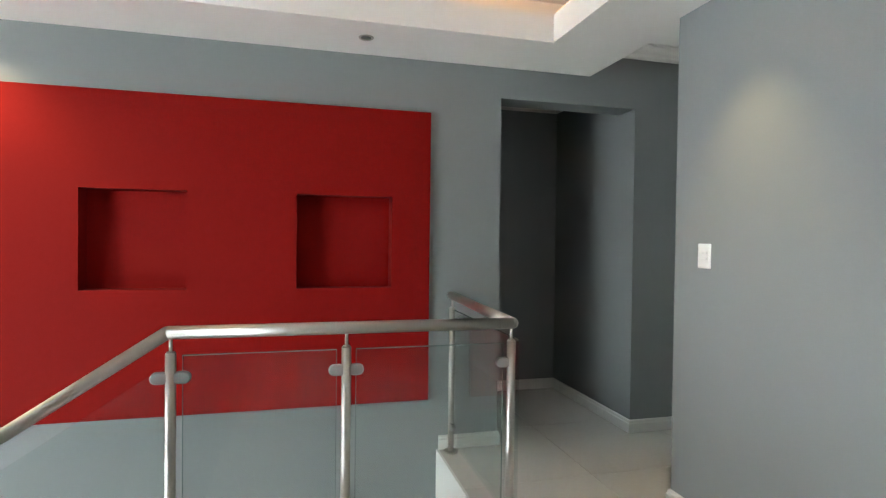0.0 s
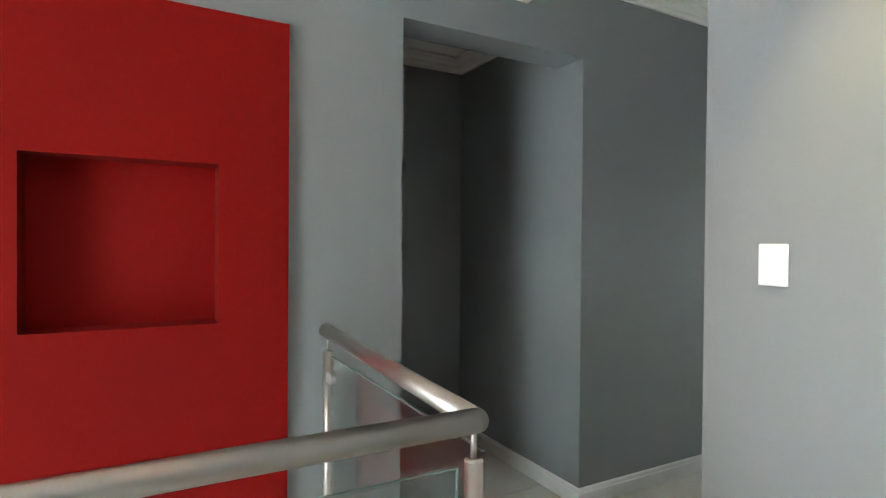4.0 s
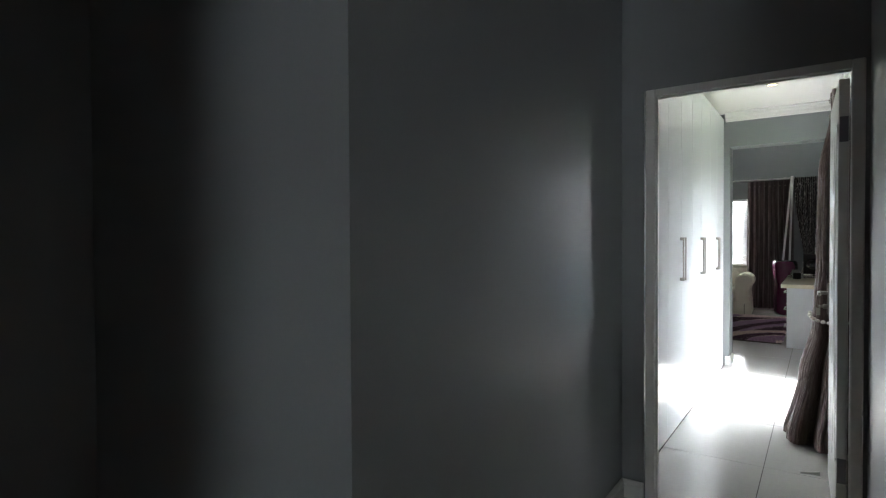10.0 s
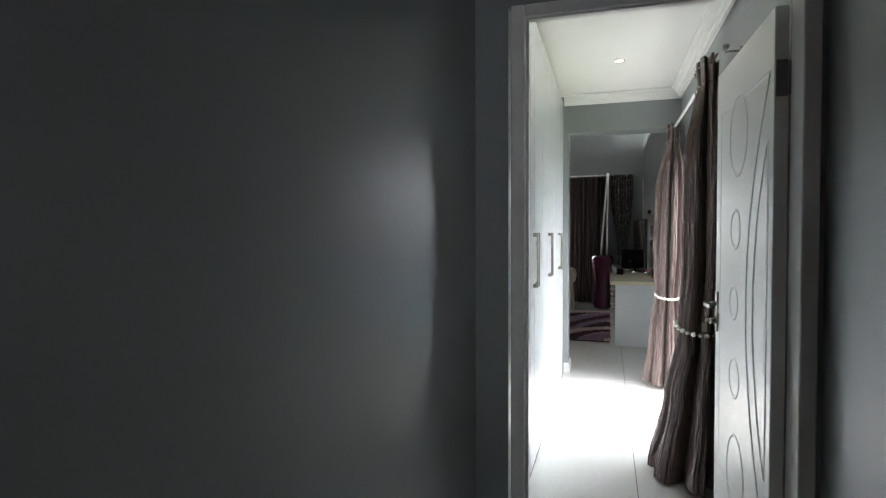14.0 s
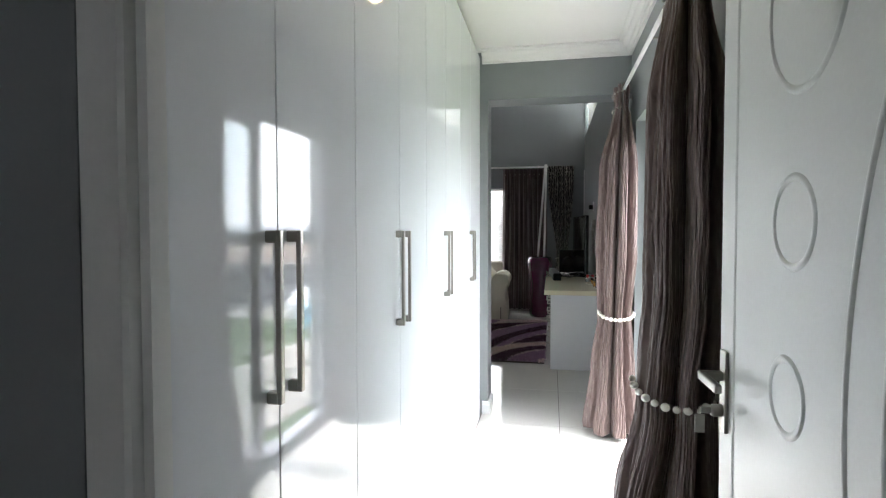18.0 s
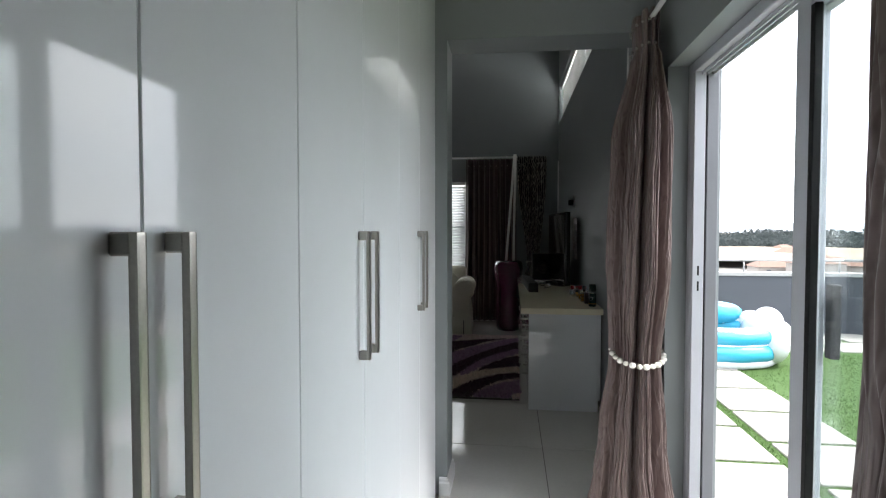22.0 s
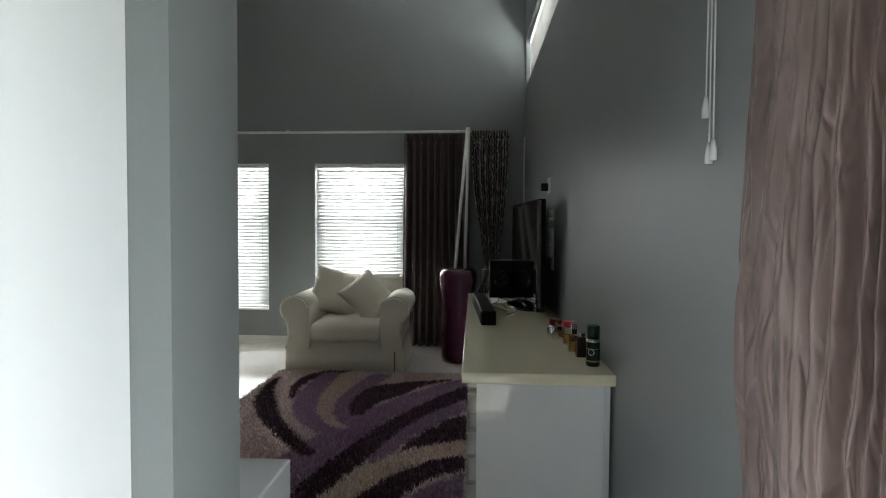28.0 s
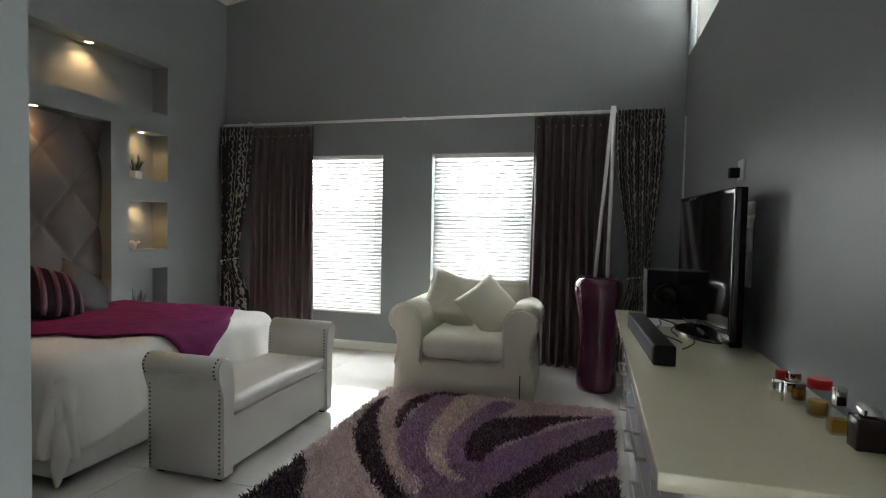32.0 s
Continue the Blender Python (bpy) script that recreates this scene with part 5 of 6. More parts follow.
def throw():
    """A throw lying on the duvet as a turned square, one corner hanging over the foot."""
    th = thing("bed_throw", "magenta satin throw laid slantwise across the bed", "throw", bed_thing.matrix_basis.copy())
    n = 40
    bm = bmesh.new()
    rows = []
    corners = [Vector(c) for c in ((-0.50, -0.63), (1.13, -0.08), (0.52, 0.92), (-0.52, 0.95))]
    for i in range(n + 1):
        row = []
        for j in range(n + 1):
            a, c = i / n, j / n
            p = (1 - c) * ((1 - a) * corners[0] + a * corners[1]) + c * ((1 - a) * corners[3] + a * corners[2])
            sag = 0.10 * math.sin(math.pi * a) * (1 - c)
            u, v = p.x, p.y - sag
            ii = (u + bhx - 0.45) / (2 * bhx - 0.45 + 0.36) * dnx
            jj = (v + bhy + 0.44) / (2 * bhy + 0.88) * dny
            x, y, z = drape(ii, jj)
            row.append(bm.verts.new((x + (0.012 if u > bhx - 0.05 else 0), y, z + 0.012 + 0.006 * noise.noise(Vector((u * 14, v * 14, 9))))))
        rows.append(row)
    for i in range(n):
        for j in range(n):
            bm.faces.new((rows[i][j], rows[i + 1][j], rows[i + 1][j + 1], rows[i][j + 1])).smooth = True
    ob = part("cloth", bm, M_THROW, th)
    md = ob.modifiers.new("thick", "SOLIDIFY")
    md.thickness, md.offset = 0.008, 1
    return th


throw()


def headboard():
    th = thing("headboard", "brown padded headboard quilted in diamonds, set into the wall niche", "headboard", pose(xb + 0.004, HB0, 0.35))
    w, h = HB1 - HB0, HBZ - 0.36
    part("backing", box(0, 0.02, 0.005, w - 0.005, 0, h), M_PAD, th)
    n, m = 96, 96
    bm = bmesh.new()
    g = []
    for i in range(n + 1):
        row = []
        for j in range(m + 1):
            y, z = 0.005 + (w - 0.01) * i / n, h * j / m
            p, q = (y / 0.52 + z / 0.62), (y / 0.52 - z / 0.62)
            f = min(abs(math.sin(math.pi * p)), abs(math.sin(math.pi * q)))
            row.append(bm.verts.new((0.022 + 0.055 * f ** 0.4, y, z)))
        g.append(row)
    for i in range(n):
        for j in range(m):
            bm.faces.new((g[i][j], g[i + 1][j], g[i + 1][j + 1], g[i][j + 1])).smooth = True
    part("padding", bm, M_PAD, th, "diamond-quilted brown padding")


headboard()
for i, (x, y, z, rx, ry, rz, mt, lab) in enumerate((
        (-4.28, 9.84, 0.775, -34, 18, 88, M_STRIPE, "black and plum striped cushion at the bed head"),
        (-4.33, 10.12, 0.755, -36, 36, 84, M_GREYC, "grey patterned cushion at the bed head"),
        (-4.42, 9.35, 0.80, -22, -5, 92, M_STRIPE, "black and plum striped cushion at the bed head"))):
    c = scatter_cushion("cushion", pose(x, y, z, rx, ry, rz), 0.44, 0.16, mt, lab, 4 + i)
    if mt is M_STRIPE:
        for k in range(4):
            u = -0.15 + k * 0.1
            bm = bmesh.new()
            sg_rows = []
            for j in range(15):
                vv = -0.96 + 1.92 * j / 14
                row = []
                for du in (-0.019, 0.019):
                    uu = (u + du) / 0.22
                    t = max(0.0, (1 - uu * uu) * (1 - vv * vv)) ** 0.45
                    pin = 1 - 0.07 * (1 - uu * uu) * vv * vv - 0.07 * (1 - vv * vv) * uu * uu
                    row.append(bm.verts.new((uu * 0.22 * pin, -(0.08 * t + 0.006 + 0.009), vv * 0.22 * pin)))
                sg_rows.append(row)
            for a, d in zip(sg_rows, sg_rows[1:]):
                bm.faces.new((a[0], a[1], d[1], d[0])).smooth = True
            ob = part("stripe", bm, M_PLUM, c, "plum stripe")
            ob.modifiers.new("thick", "SOLIDIFY").thickness = 0.004

# lit niches
for y in (9.30, 10.556):
    downlight(XL - 0.09, y, TZ1, True, "niche_light", "tiny warm niche downlight")
    spot_lamp("niche_lamp", (XL - 0.09, y, TZ1 - 0.02), (XL - 0.09, y, 0), 1.6, 130, (1.0, 0.60, 0.26))
for y in (9.2, 10.045):
    downlight(XL - 0.045, y, HBZ, True, "niche_light", "tiny warm niche downlight")
    spot_lamp("niche_lamp", (XL - 0.04, y, HBZ - 0.02), (XL - 0.04, y, 0), 1.1, 120, (1.0, 0.60, 0.26))
for z0, z1 in NZ[:2]:
    yy = sum(NA) / 2
    downlight(XL - 0.09, yy, z1, True, "niche_light", "tiny warm niche downlight")
    spot_lamp("niche_lamp", (XL - 0.09, yy, z1 - 0.02), (XL - 0.09, yy, 0), 0.6, 140, (1.0, 0.60, 0.26))
M_GREEN = mat("dark_green_leaf", (0.05, 0.075, 0.05), 0.5, vary=0.3, scale=20)


def pot_plant(m, label, hgt=0.16):
    th = thing("pot_plant", label, "plant", m)
    part("pot", box(-0.04, 0.04, -0.04, 0.04, 0, 0.075, bevel=0.006, seg=2), M_PLASTIC, th)
    rng = random.Random(5)
    bm = bmesh.new()
    for i in range(34):
        a, l, t = rng.uniform(0, 6.28), rng.uniform(0.6, 1.0) * hgt, rng.uniform(0.05, 0.6)
        p = Vector((0.02 * math.cos(a), 0.02 * math.sin(a), 0.075))
        q = p + Vector((math.cos(a) * math.sin(t), math.sin(a) * math.sin(t), math.cos(t))) * l
        tube(bm, p, q, 0.005, 5, 0.001)
    part("leaves", bm, M_GREEN, th)


pot_plant(pose(XL - 0.08, 11.03, NZ[0][0]), "small spiky plant in a white pot in the niche")
pot_plant(pose(XL - 0.08, 11.05, NZ[2][0]), "small spiky plant in a white pot in the low niche", 0.20)
bm = lathe([(0.012, 0.0), (0.03, 0.004), (0.045, 0.03), (0.042, 0.06), (0.02, 0.085), (0.006, 0.09)], 18)
tube(bm, (0.0, 0.03, 0.05), (0.0, 0.10, 0.075), 0.022, 10, 0.006)
tube(bm, (0.0, -0.03, 0.06), (0.0, -0.055, 0.10), 0.022, 10, 0.014)
ob = solid("bird_ornament", soft(bm), M_PLASTIC, "small white ceramic bird in the wall niche", "ornament")
ob.matrix_basis = pose(XL - 0.08, 10.98, NZ[1][0])


def vase():
    th = thing("floor_vase", "tall glossy purple ceramic floor vase beside the curtain", "vase", pose(-0.565, 11.53, 0))
    prof = [(0.10, 0.0), (0.128, 0.012), (0.135, 0.06), (0.130, 0.25), (0.118, 0.42), (0.122, 0.55), (0.142, 0.70), (0.158, 0.82), (0.158, 0.88), (0.145, 0.925), (0.118, 0.945), (0.10, 0.945), (0.098, 0.93), (0.095, 0.75)]
    part("body", lathe([(r * 1.22, z) for r, z in prof], 40), M_VASE, th)


vase()
for p, q in (((-0.60, 11.62, 0.90), (-0.49, 12.02, 2.43)), ((-0.50, 11.60, 0.90), (-0.475, 12.02, 2.43))):
    bm = rod(p, q, 0.017, 12)
    solid("spare_pole", bm, M_PLASTIC, "pale spare curtain pole standing in the purple vase", "pole")


def dresser():
    y0, y1, zt = 8.19, 10.85, 0.77
    th = thing("dresser", "white drawer cabinet with a cream stone top along the wall", "dresser", pose(0, y0, 0))
    L = y1 - y0
    part("top", soft(box(-0.455, XR - 0.002, 0, L, zt - 0.045, zt, bevel=0.004, seg=2)), M_QUARTZ, th)
    part("carcass", box(-0.375, XR - 0.012, 0.05, L - 0.02, 0.08, zt - 0.046), M_LAC, th)
    part("side_panel", box(-0.395, XR - 0.04, 0.028, 0.05, 0.0, zt - 0.046, bevel=0.001), M_LAC, th)
    part("plinth", box(-0.34, XR - 0.03, 0.05, L - 0.02, 0.0, 0.08), M_LAC, th)
    n = 4
    w = (L - 0.07) / n
    for i in range(n):
        for z0, z1 in ((0.085, 0.30), (0.304, 0.52), (0.524, zt - 0.05)):
            a = 0.052 + i * w
            d = part("drawer_front", box(-0.395, -0.376, a, a + w - 0.004, z0, z1, bevel=0.0015), M_LAC, th)
            zc, yc_ = (z0 + z1) / 2 + 0.03, a + w / 2
            bm = box(-0.437, -0.425, yc_ - 0.15, yc_ + 0.15, zc - 0.006, zc + 0.006, bevel=0.003, seg=2)
            for yy in (yc_ - 0.148, yc_ + 0.132):
                bx(bm, -0.43, -0.395, yy, yy + 0.016, zc - 0.006, zc + 0.006)
            part("handle", bm, M_NICKEL, d, "brushed bar handle")


dresser()
solid("console_cabinet", soft(box(-2.3, -0.885, YB1 + 0.001, 7.455, 0.0, 0.725, bevel=0.006, seg=2)), M_LAC, "white gloss low cabinet beside the opening", "cabinet")


def television():
    th = thing("television", "black flat television on its stand on the dresser", "television", pose(-0.03, 10.1, 0.77, 0, 0, 5.2))
    part("housing", soft(box(-0.02, 0.035, -0.50, 0.50, 0.025, 0.76, bevel=0.012, seg=3)), M_SCREEN, th)
    part("screen", box(-0.0225, -0.0205, -0.475, 0.475, 0.075, 0.735), M_SCREEN, th)
    part("bezel_edge", box(-0.012, 0.004, -0.502, -0.50, 0.05, 0.75), M_DALU, th, "thin silver edge trim")
    part("neck", box(-0.01, 0.03, -0.07, 0.07, 0.01, 0.05), M_BLACK, th)
    prof = lathe([(0.17, 0.0), (0.17, 0.008), (0.15, 0.014)], 40)
    for v in prof.verts:
        v.co.y *= 1.7
        v.co.x *= 0.75
    part("stand", prof, M_SCREEN, th)


television()
b = soft(box(-0.045, 0.045, -0.46, 0.46, 0, 0.085, bevel=0.012, seg=3))
sb = thing("soundbar", "black soundbar lying on the dresser in front of the television", "soundbar", pose(-0.345, 9.70, 0.77, 0, 0, 3))
part("housing", b, M_BLACK, sb)
part("grille", box(-0.047, -0.044, -0.44, 0.44, 0.012, 0.072), M_BLACK, sb)
sp = thing("subwoofer", "black box loudspeaker on the far end of the dresser", "loudspeaker", pose(-0.15, 10.66, 0.77))
part("cabinet", soft(box(-0.13, 0.11, -0.10, 0.13, 0, 0.305, bevel=0.008, seg=2)), M_BLACK, sp)
part("cone", lathe([(0.075, 0), (0.085, 0.004), (0.06, 0.006), (0.02, 0.002)], 28), M_SCREEN, sp).matrix_basis = pose(-0.01, -0.10, 0.15, 90, 0, 0)
solid("paper_sheet", box(-0.27, -0.06, 10.24, 10.53, 0.7705, 0.7725), M_PLASTIC, "white sheet of paper lying on the dresser under the cables", "paper").matrix_basis = pose(0.0, 0, 0)
# cables
b = bmesh.new()
for k, (ya, yb2, bow) in enumerate(((9.6, 10.5, 0.10), (9.75, 10.45, -0.06), (9.9, 10.55, 0.04))):
    prev = None
    for i in range(17):
        s = i / 16
        p = Vector((-0.20 + bow * math.sin(s * math.pi) + 0.02 * math.sin(9 * s + k), ya + (yb2 - ya) * s, 0.775 + 0.002 * k))
        if prev:
            tube(b, prev, p, 0.0035, 6)
        prev = p
solid("cable", b, M_BLACK, "loose black cables on the dresser top", "cable")


def wall_bracket():
    th = thing("wall_bracket", "white television wall bracket with black plug hanging on the wall", "wall bracket", pose(XR, 9.93, 1.05))
    part("wall_plate", soft(box(-0.015, -0.001, -0.05, 0.05, 0.0, 0.42, bevel=0.004)), M_WHITE, th)
    bm = bmesh.new()
    pts = [(0.0, 0.10), (-0.06, 0.18), (-0.05, 0.30), (-0.11, 0.36), (-0.10, 0.42)]
    for (a, z), (c, w2) in zip(pts, pts[1:]):
        tube(bm, (-0.03, -0.05 + a * 0.6, z), (-0.03, -0.05 + c * 0.6, w2), 0.018, 8)
    part("arm", bm, M_WHITE, th)
    so = thing("wall_socket", "white wall socket with a black plug above the television", "socket", pose(XR, 10.15, 1.60))
    part("plate", soft(box(-0.01, 0, -0.06, 0.06, 0, 0.115, bevel=0.004, seg=2)), M_PLASTIC, so)
    part("plug", soft(box(-0.06, -0.01, 0.0, 0.05, 0.02, 0.075, bevel=0.006, seg=2)), M_BLACK, so)


wall_bracket()
solid("conduit", box(XR - 0.014, XR - 0.001, YF - 0.07, YF - 0.055, 0.09, 2.35), M_PLASTIC, "thin white cable conduit running up the corner", "conduit")

# perfume bottles
M_CLEARB = glass("clear_bottle_glass", (0.85, 0.86, 0.84), 0.02)
M_DARKB = mat("dark_brown_bottle", (0.035, 0.018, 0.018), 0.1, vary=0.1, bump=0.0)
M_CHROME = mat("polished_chrome", (0.75, 0.74, 0.72), 0.08, metal=1.0, vary=0.03, bump=0.0)
M_REDCAP = mat("red_cap", (0.45, 0.01, 0.01), 0.3, vary=0.05, bump=0.0)
M_DGREEN = mat("dark_green_can", (0.008, 0.030, 0.020), 0.25, vary=0.1, bump=0.0)
M_GOLD = mat("pale_gold_liquid", (0.52, 0.28, 0.06), 0.15, vary=0.1, bump=0.0)


def bottle(x, y, body, cap, r, h, hc, square, label, liquid=None, rc=None):
    th = thing("perfume_bottle", label, "bottle", pose(x, y, 0.771), "toiletries on the dresser")
    rc = rc or r * 0.6
    if square:
        part("body", soft(box(-r, r, -r * 0.8, r * 0.8, 0, h, bevel=0.005, seg=2)), body, th)
        part("cap", soft(box(-rc, rc, -rc, rc, h + 0.004, h + hc, bevel=0.003, seg=2)), cap, th)
    else:
        part("body", lathe([(r * 0.92, 0), (r, 0.006), (r, h - 0.012), (r * 0.7, h)], 22), body, th)
        part("cap", lathe([(rc, h), (rc, h + hc - 0.004), (rc * 0.9, h + hc)], 22), cap, th)
    if liquid:
        k = r * 0.82
        part("liquid", box(-k, k, -k * 0.78, k * 0.78, 0.006, h * 0.55) if square else lathe([(k, 0.006), (k, h * 0.55)], 18), liquid, th)
    return th


bottle(0.022, 8.86, M_CHROME, M_CHROME, 0.030, 0.075, 0.03, True, "small chrome perfume bottle")
bottle(-0.004, 8.90, M_CHROME, M_REDCAP, 0.026, 0.07, 0.03, False, "round chrome bottle with a dark red cap")
bottle(0.060, 8.76, M_CLEARB, M_REDCAP, 0.032, 0.085, 0.028, False, "clear bottle of amber liquid with a red cap", M_GOLD, 0.034)
bottle(0.052, 8.60, M_CLEARB, M_CHROME, 0.024, 0.075, 0.055, True, "slim clear perfume bottle with a tall chrome cap", M_GOLD)
bottle(0.080, 8.50, M_DARKB, M_CHROME, 0.036, 0.085, 0.022, True, "dark brown square bottle with a chrome cap")
can = bottle(0.083, 8.335, M_DGREEN, M_DGREEN, 0.028, 0.115, 0.052, False, "dark green aerosol can with a silver band", None, 0.0265)
part("band", lathe([(0.0284, 0.100), (0.0284, 0.113)], 22), M_CHROME, can, "silver band")
can_dir = Vector((-0.45, -0.893, 0))
for rad, off, m_ in ((0.0125, 0.0286, M_PLASTIC), (0.0108, 0.0289, M_DGREEN)):
    part("emblem", rod(can_dir * 0.026 + Vector((0, 0, 0.06)), can_dir * off + Vector((0, 0, 0.06)), rad, 20), m_, can, "round pale emblem")
part("stripe", lathe([(0.0284, 0.020), (0.0284, 0.025)], 22), M_GOLD, can, "thin orange stripe")
part("label", lathe([(0.0283, 0.072), (0.0283, 0.074)], 22), M_CHROME, can, "thin pale label ring")

# shaggy rug


def rug_mat():
    m = bpy.data.materials.new("shaggy_purple_rug")
    m.use_nodes = True
    t = m.node_tree
    b = t.nodes["Principled BSDF"]
    at = t.nodes.new("ShaderNodeVertexColor")
    at.layer_name = "pile"
    n = t.nodes.new("ShaderNodeTexNoise")
    n.inputs["Scale"].default_value, n.inputs["Detail"].default_value = 90, 4
    co = t.nodes.new("ShaderNodeTexCoord")
    t.links.new(co.outputs["Object"], n.inputs["Vector"])
    mx = t.nodes.new("ShaderNodeMix")
    mx.data_type, mx.blend_type = "RGBA", "MULTIPLY"
    mx.inputs[0].default_value = 0.25
    t.links.new(at.outputs[0], mx.inputs[6])
    t.links.new(n.outputs[0], mx.inputs[7])
    t.links.new(mx.outputs[2], b.inputs["Base Color"])
    b.inputs["Roughness"].default_value = 0.95
    b.inputs["Sheen Weight"].default_value = 0.6
    return m


M_RUG = rug_mat()
RUG = (-2.17, -0.455, 8.42, 10.95)
DARK, LILAC, PALE, SAND = (0.066, 0.009, 0.040), (0.44, 0.27, 0.43), (0.86, 0.70, 0.68), (0.86, 0.70, 0.62)
# woven bands: three points of a sweep, its half widths there, and its colour
SWEEPS = []


def sweep_band(a, m, e, widths, colour):
    a, m, e = Vector(a), Vector(m), Vector(e)
    c = 2 * m - 0.5 * (a + e)
    for i in range(41):
        s = i / 40
        p = (1 - s) ** 2 * a + 2 * s * (1 - s) * c + s * s * e
        w = widths[0] + (widths[1] - widths[0]) * s * 2 if s < 0.5 else widths[1] + (widths[2] - widths[1]) * (s * 2 - 1)
        SWEEPS.append((p.x, p.y, w, len(BANDS)))
    BANDS.append(colour)


BANDS = [PALE]
sweep_band((-0.40, 10.74), (-1.10, 9.72), (-1.50, 8.40), (0.10, 0.15, 0.16), LILAC)
sweep_band((-2.09, 10.66), (-1.92, 9.93), (-1.37, 9.14), (0.03, 0.080, 0.05), DARK)
sweep_band((-1.79, 10.12), (-1.84, 10.66), (-1.60, 10.95), (0.02, 0.06, 0.08), DARK)
sweep_band((-1.66, 10.80), (-1.64, 9.98), (-1.32, 9.46), (0.10, 0.09, 0.06), LILAC)
sweep_band((-1.50, 10.85), (-1.49, 9.98), (-1.25, 9.58), (0.08, 0.06, 0.04), SAND)
sweep_band((-1.22, 10.80), (-1.35, 10.05), (-1.18, 9.60), (0.09, 0.08, 0.06), LILAC)
sweep_band((-0.60, 10.72), (-1.10, 10.36), (-1.22, 9.84), (0.015, 0.17, 0.055), DARK)
sweep_band((-0.40, 10.46), (-0.95, 9.50), (-1.25, 8.40), (0.11, 0.095, 0.09), DARK)
sweep_band((-0.40, 10.12), (-0.75, 9.62), (-0.95, 9.05), (0.09, 0.08, 0.04), LILAC)
sweep_band((-0.40, 9.64), (-0.65, 9.42), (-0.82, 9.20), (0.20, 0.10, 0.01), DARK)
sweep_band((-0.40, 9.28), (-0.80, 9.09), (-1.10, 8.50), (0.085, 0.085, 0.09), SAND)
sweep_band((-0.40, 9.09), (-0.72, 8.88), (-0.95, 8.40), (0.09, 0.09, 0.10), DARK)
sweep_band((-0.40, 8.80), (-0.58, 8.62), (-0.70, 8.38), (0.14, 0.14, 0.14), LILAC)
sweep_band((-2.22, 9.62), (-2.08, 9.26), (-1.98, 8.80), (0.03, 0.11, 0.17), DARK)
SW = np.array(SWEEPS)


def rug_colour(x, y):
    wob = 0.012 * noise.noise(Vector((x * 12, y * 12, 0)))
    inside = np.hypot(SW[:, 0] - x, SW[:, 1] - y) < SW[:, 2] + wob
    return BANDS[int(SW[inside, 3].max())] if inside.any() else BANDS[0]


def rug():
    x0, x1, y0, y1 = RUG
    th = thing("rug", "shaggy rug in plum, lilac and cream sweeping bands", "rug", pose((x0 + x1) / 2, (y0 + y1) / 2, 0.0))
    cx, cy = (x0 + x1) / 2, (y0 + y1) / 2
    part("backing", box(x0 - cx, x1 - cx, y0 - cy, y1 - cy, 0.0, 0.014, bevel=0.004), M_PAD, th)
    rng = np.random.RandomState(4)
    count = 95000
    px, py = rng.uniform(x0, x1, count), rng.uniform(y0, y1, count)
    ang, lean, hgt = rng.uniform(0, 2 * np.pi, count), rng.uniform(0.0, 0.030, count), rng.uniform(0.024, 0.042, count)
    wd = rng.uniform(0.0025, 0.0048, count)
    la = rng.uniform(0, 2 * np.pi, count)
    verts = np.zeros((count, 4, 3), np.float32)
    ox, oy = np.cos(ang) * wd, np.sin(ang) * wd
    for k, (f, z) in enumerate(((0, 0.010), (1, 0.010))):
        verts[:, k, 0], verts[:, k, 1], verts[:, k, 2] = px - cx + (ox if k else -ox), py - cy + (oy if k else -oy), z
    for k in (2, 3):
        s = 0.75 if k == 2 else -0.75
        verts[:, k, 0] = px - cx + ox * s + np.cos(la) * lean
        verts[:, k, 1] = py - cy + oy * s + np.sin(la) * lean
        verts[:, k, 2] = hgt
    me = bpy.data.meshes.new("shag")
    idx = np.arange(count * 4).reshape(count, 4)
    me.from_pydata(verts.reshape(-1, 3).tolist(), [], idx.tolist())
    me.materials.append(M_RUG)
    cols = np.ones((count, 4, 4), np.float32)
    for i in range(count):
        cols[i, :, :3] = rug_colour(float(px[i]), float(py[i]))
    cols[:, :, :3] *= rng.uniform(0.75, 1.25, (count, 1, 1))
    layer = me.color_attributes.new("pile", "FLOAT_COLOR", "POINT")
    layer.data.foreach_set("color", cols.reshape(-1))
    ob = new("shag", me)
    ob.parent = th
    tagged(ob, kind="stuff")


rug()

# ---- terrace and distance ----
M_PAVER = mat("pale_stone_pavers", (0.37, 0.35, 0.32), 0.8, vary=0.08, scale=1.2, grain=40, bump=0.05, stretch=(1, 6, 1))
M_TURF = mat("artificial_turf", (0.040, 0.088, 0.012), 0.9, vary=0.08, scale=8, grain=150, bump=0.15)
M_PARAPET = mat("slate_parapet_paint", (0.070, 0.078, 0.095), 0.7, vary=0.05, scale=2, grain=120, bump=0.03)
M_COPING = mat("white_coping", (0.36, 0.36, 0.36), 0.6, vary=0.05, scale=2, grain=80)
M_VINYLB = mat("turquoise_vinyl", (0.05, 0.40, 0.60), 0.25, vary=0.05, scale=4, bump=0.0, coat=0.4)
M_VINYLW = mat("white_vinyl", (0.74, 0.76, 0.80), 0.28, vary=0.04, scale=4, bump=0.0, coat=0.4)
# distance haze is put into the pale greyed colours of land and trees
M_LAND = mat("haze_tinted_far_land", (0.16, 0.17, 0.165), 1.0, vary=0.35, scale=0.05, grain=0.6, bump=0.0, tint=(0.18, 0.155, 0.13))
M_FTREE = mat("haze_tinted_far_trees", (0.20, 0.22, 0.215), 1.0, vary=0.3, scale=0.2, grain=2.0, bump=0.0)
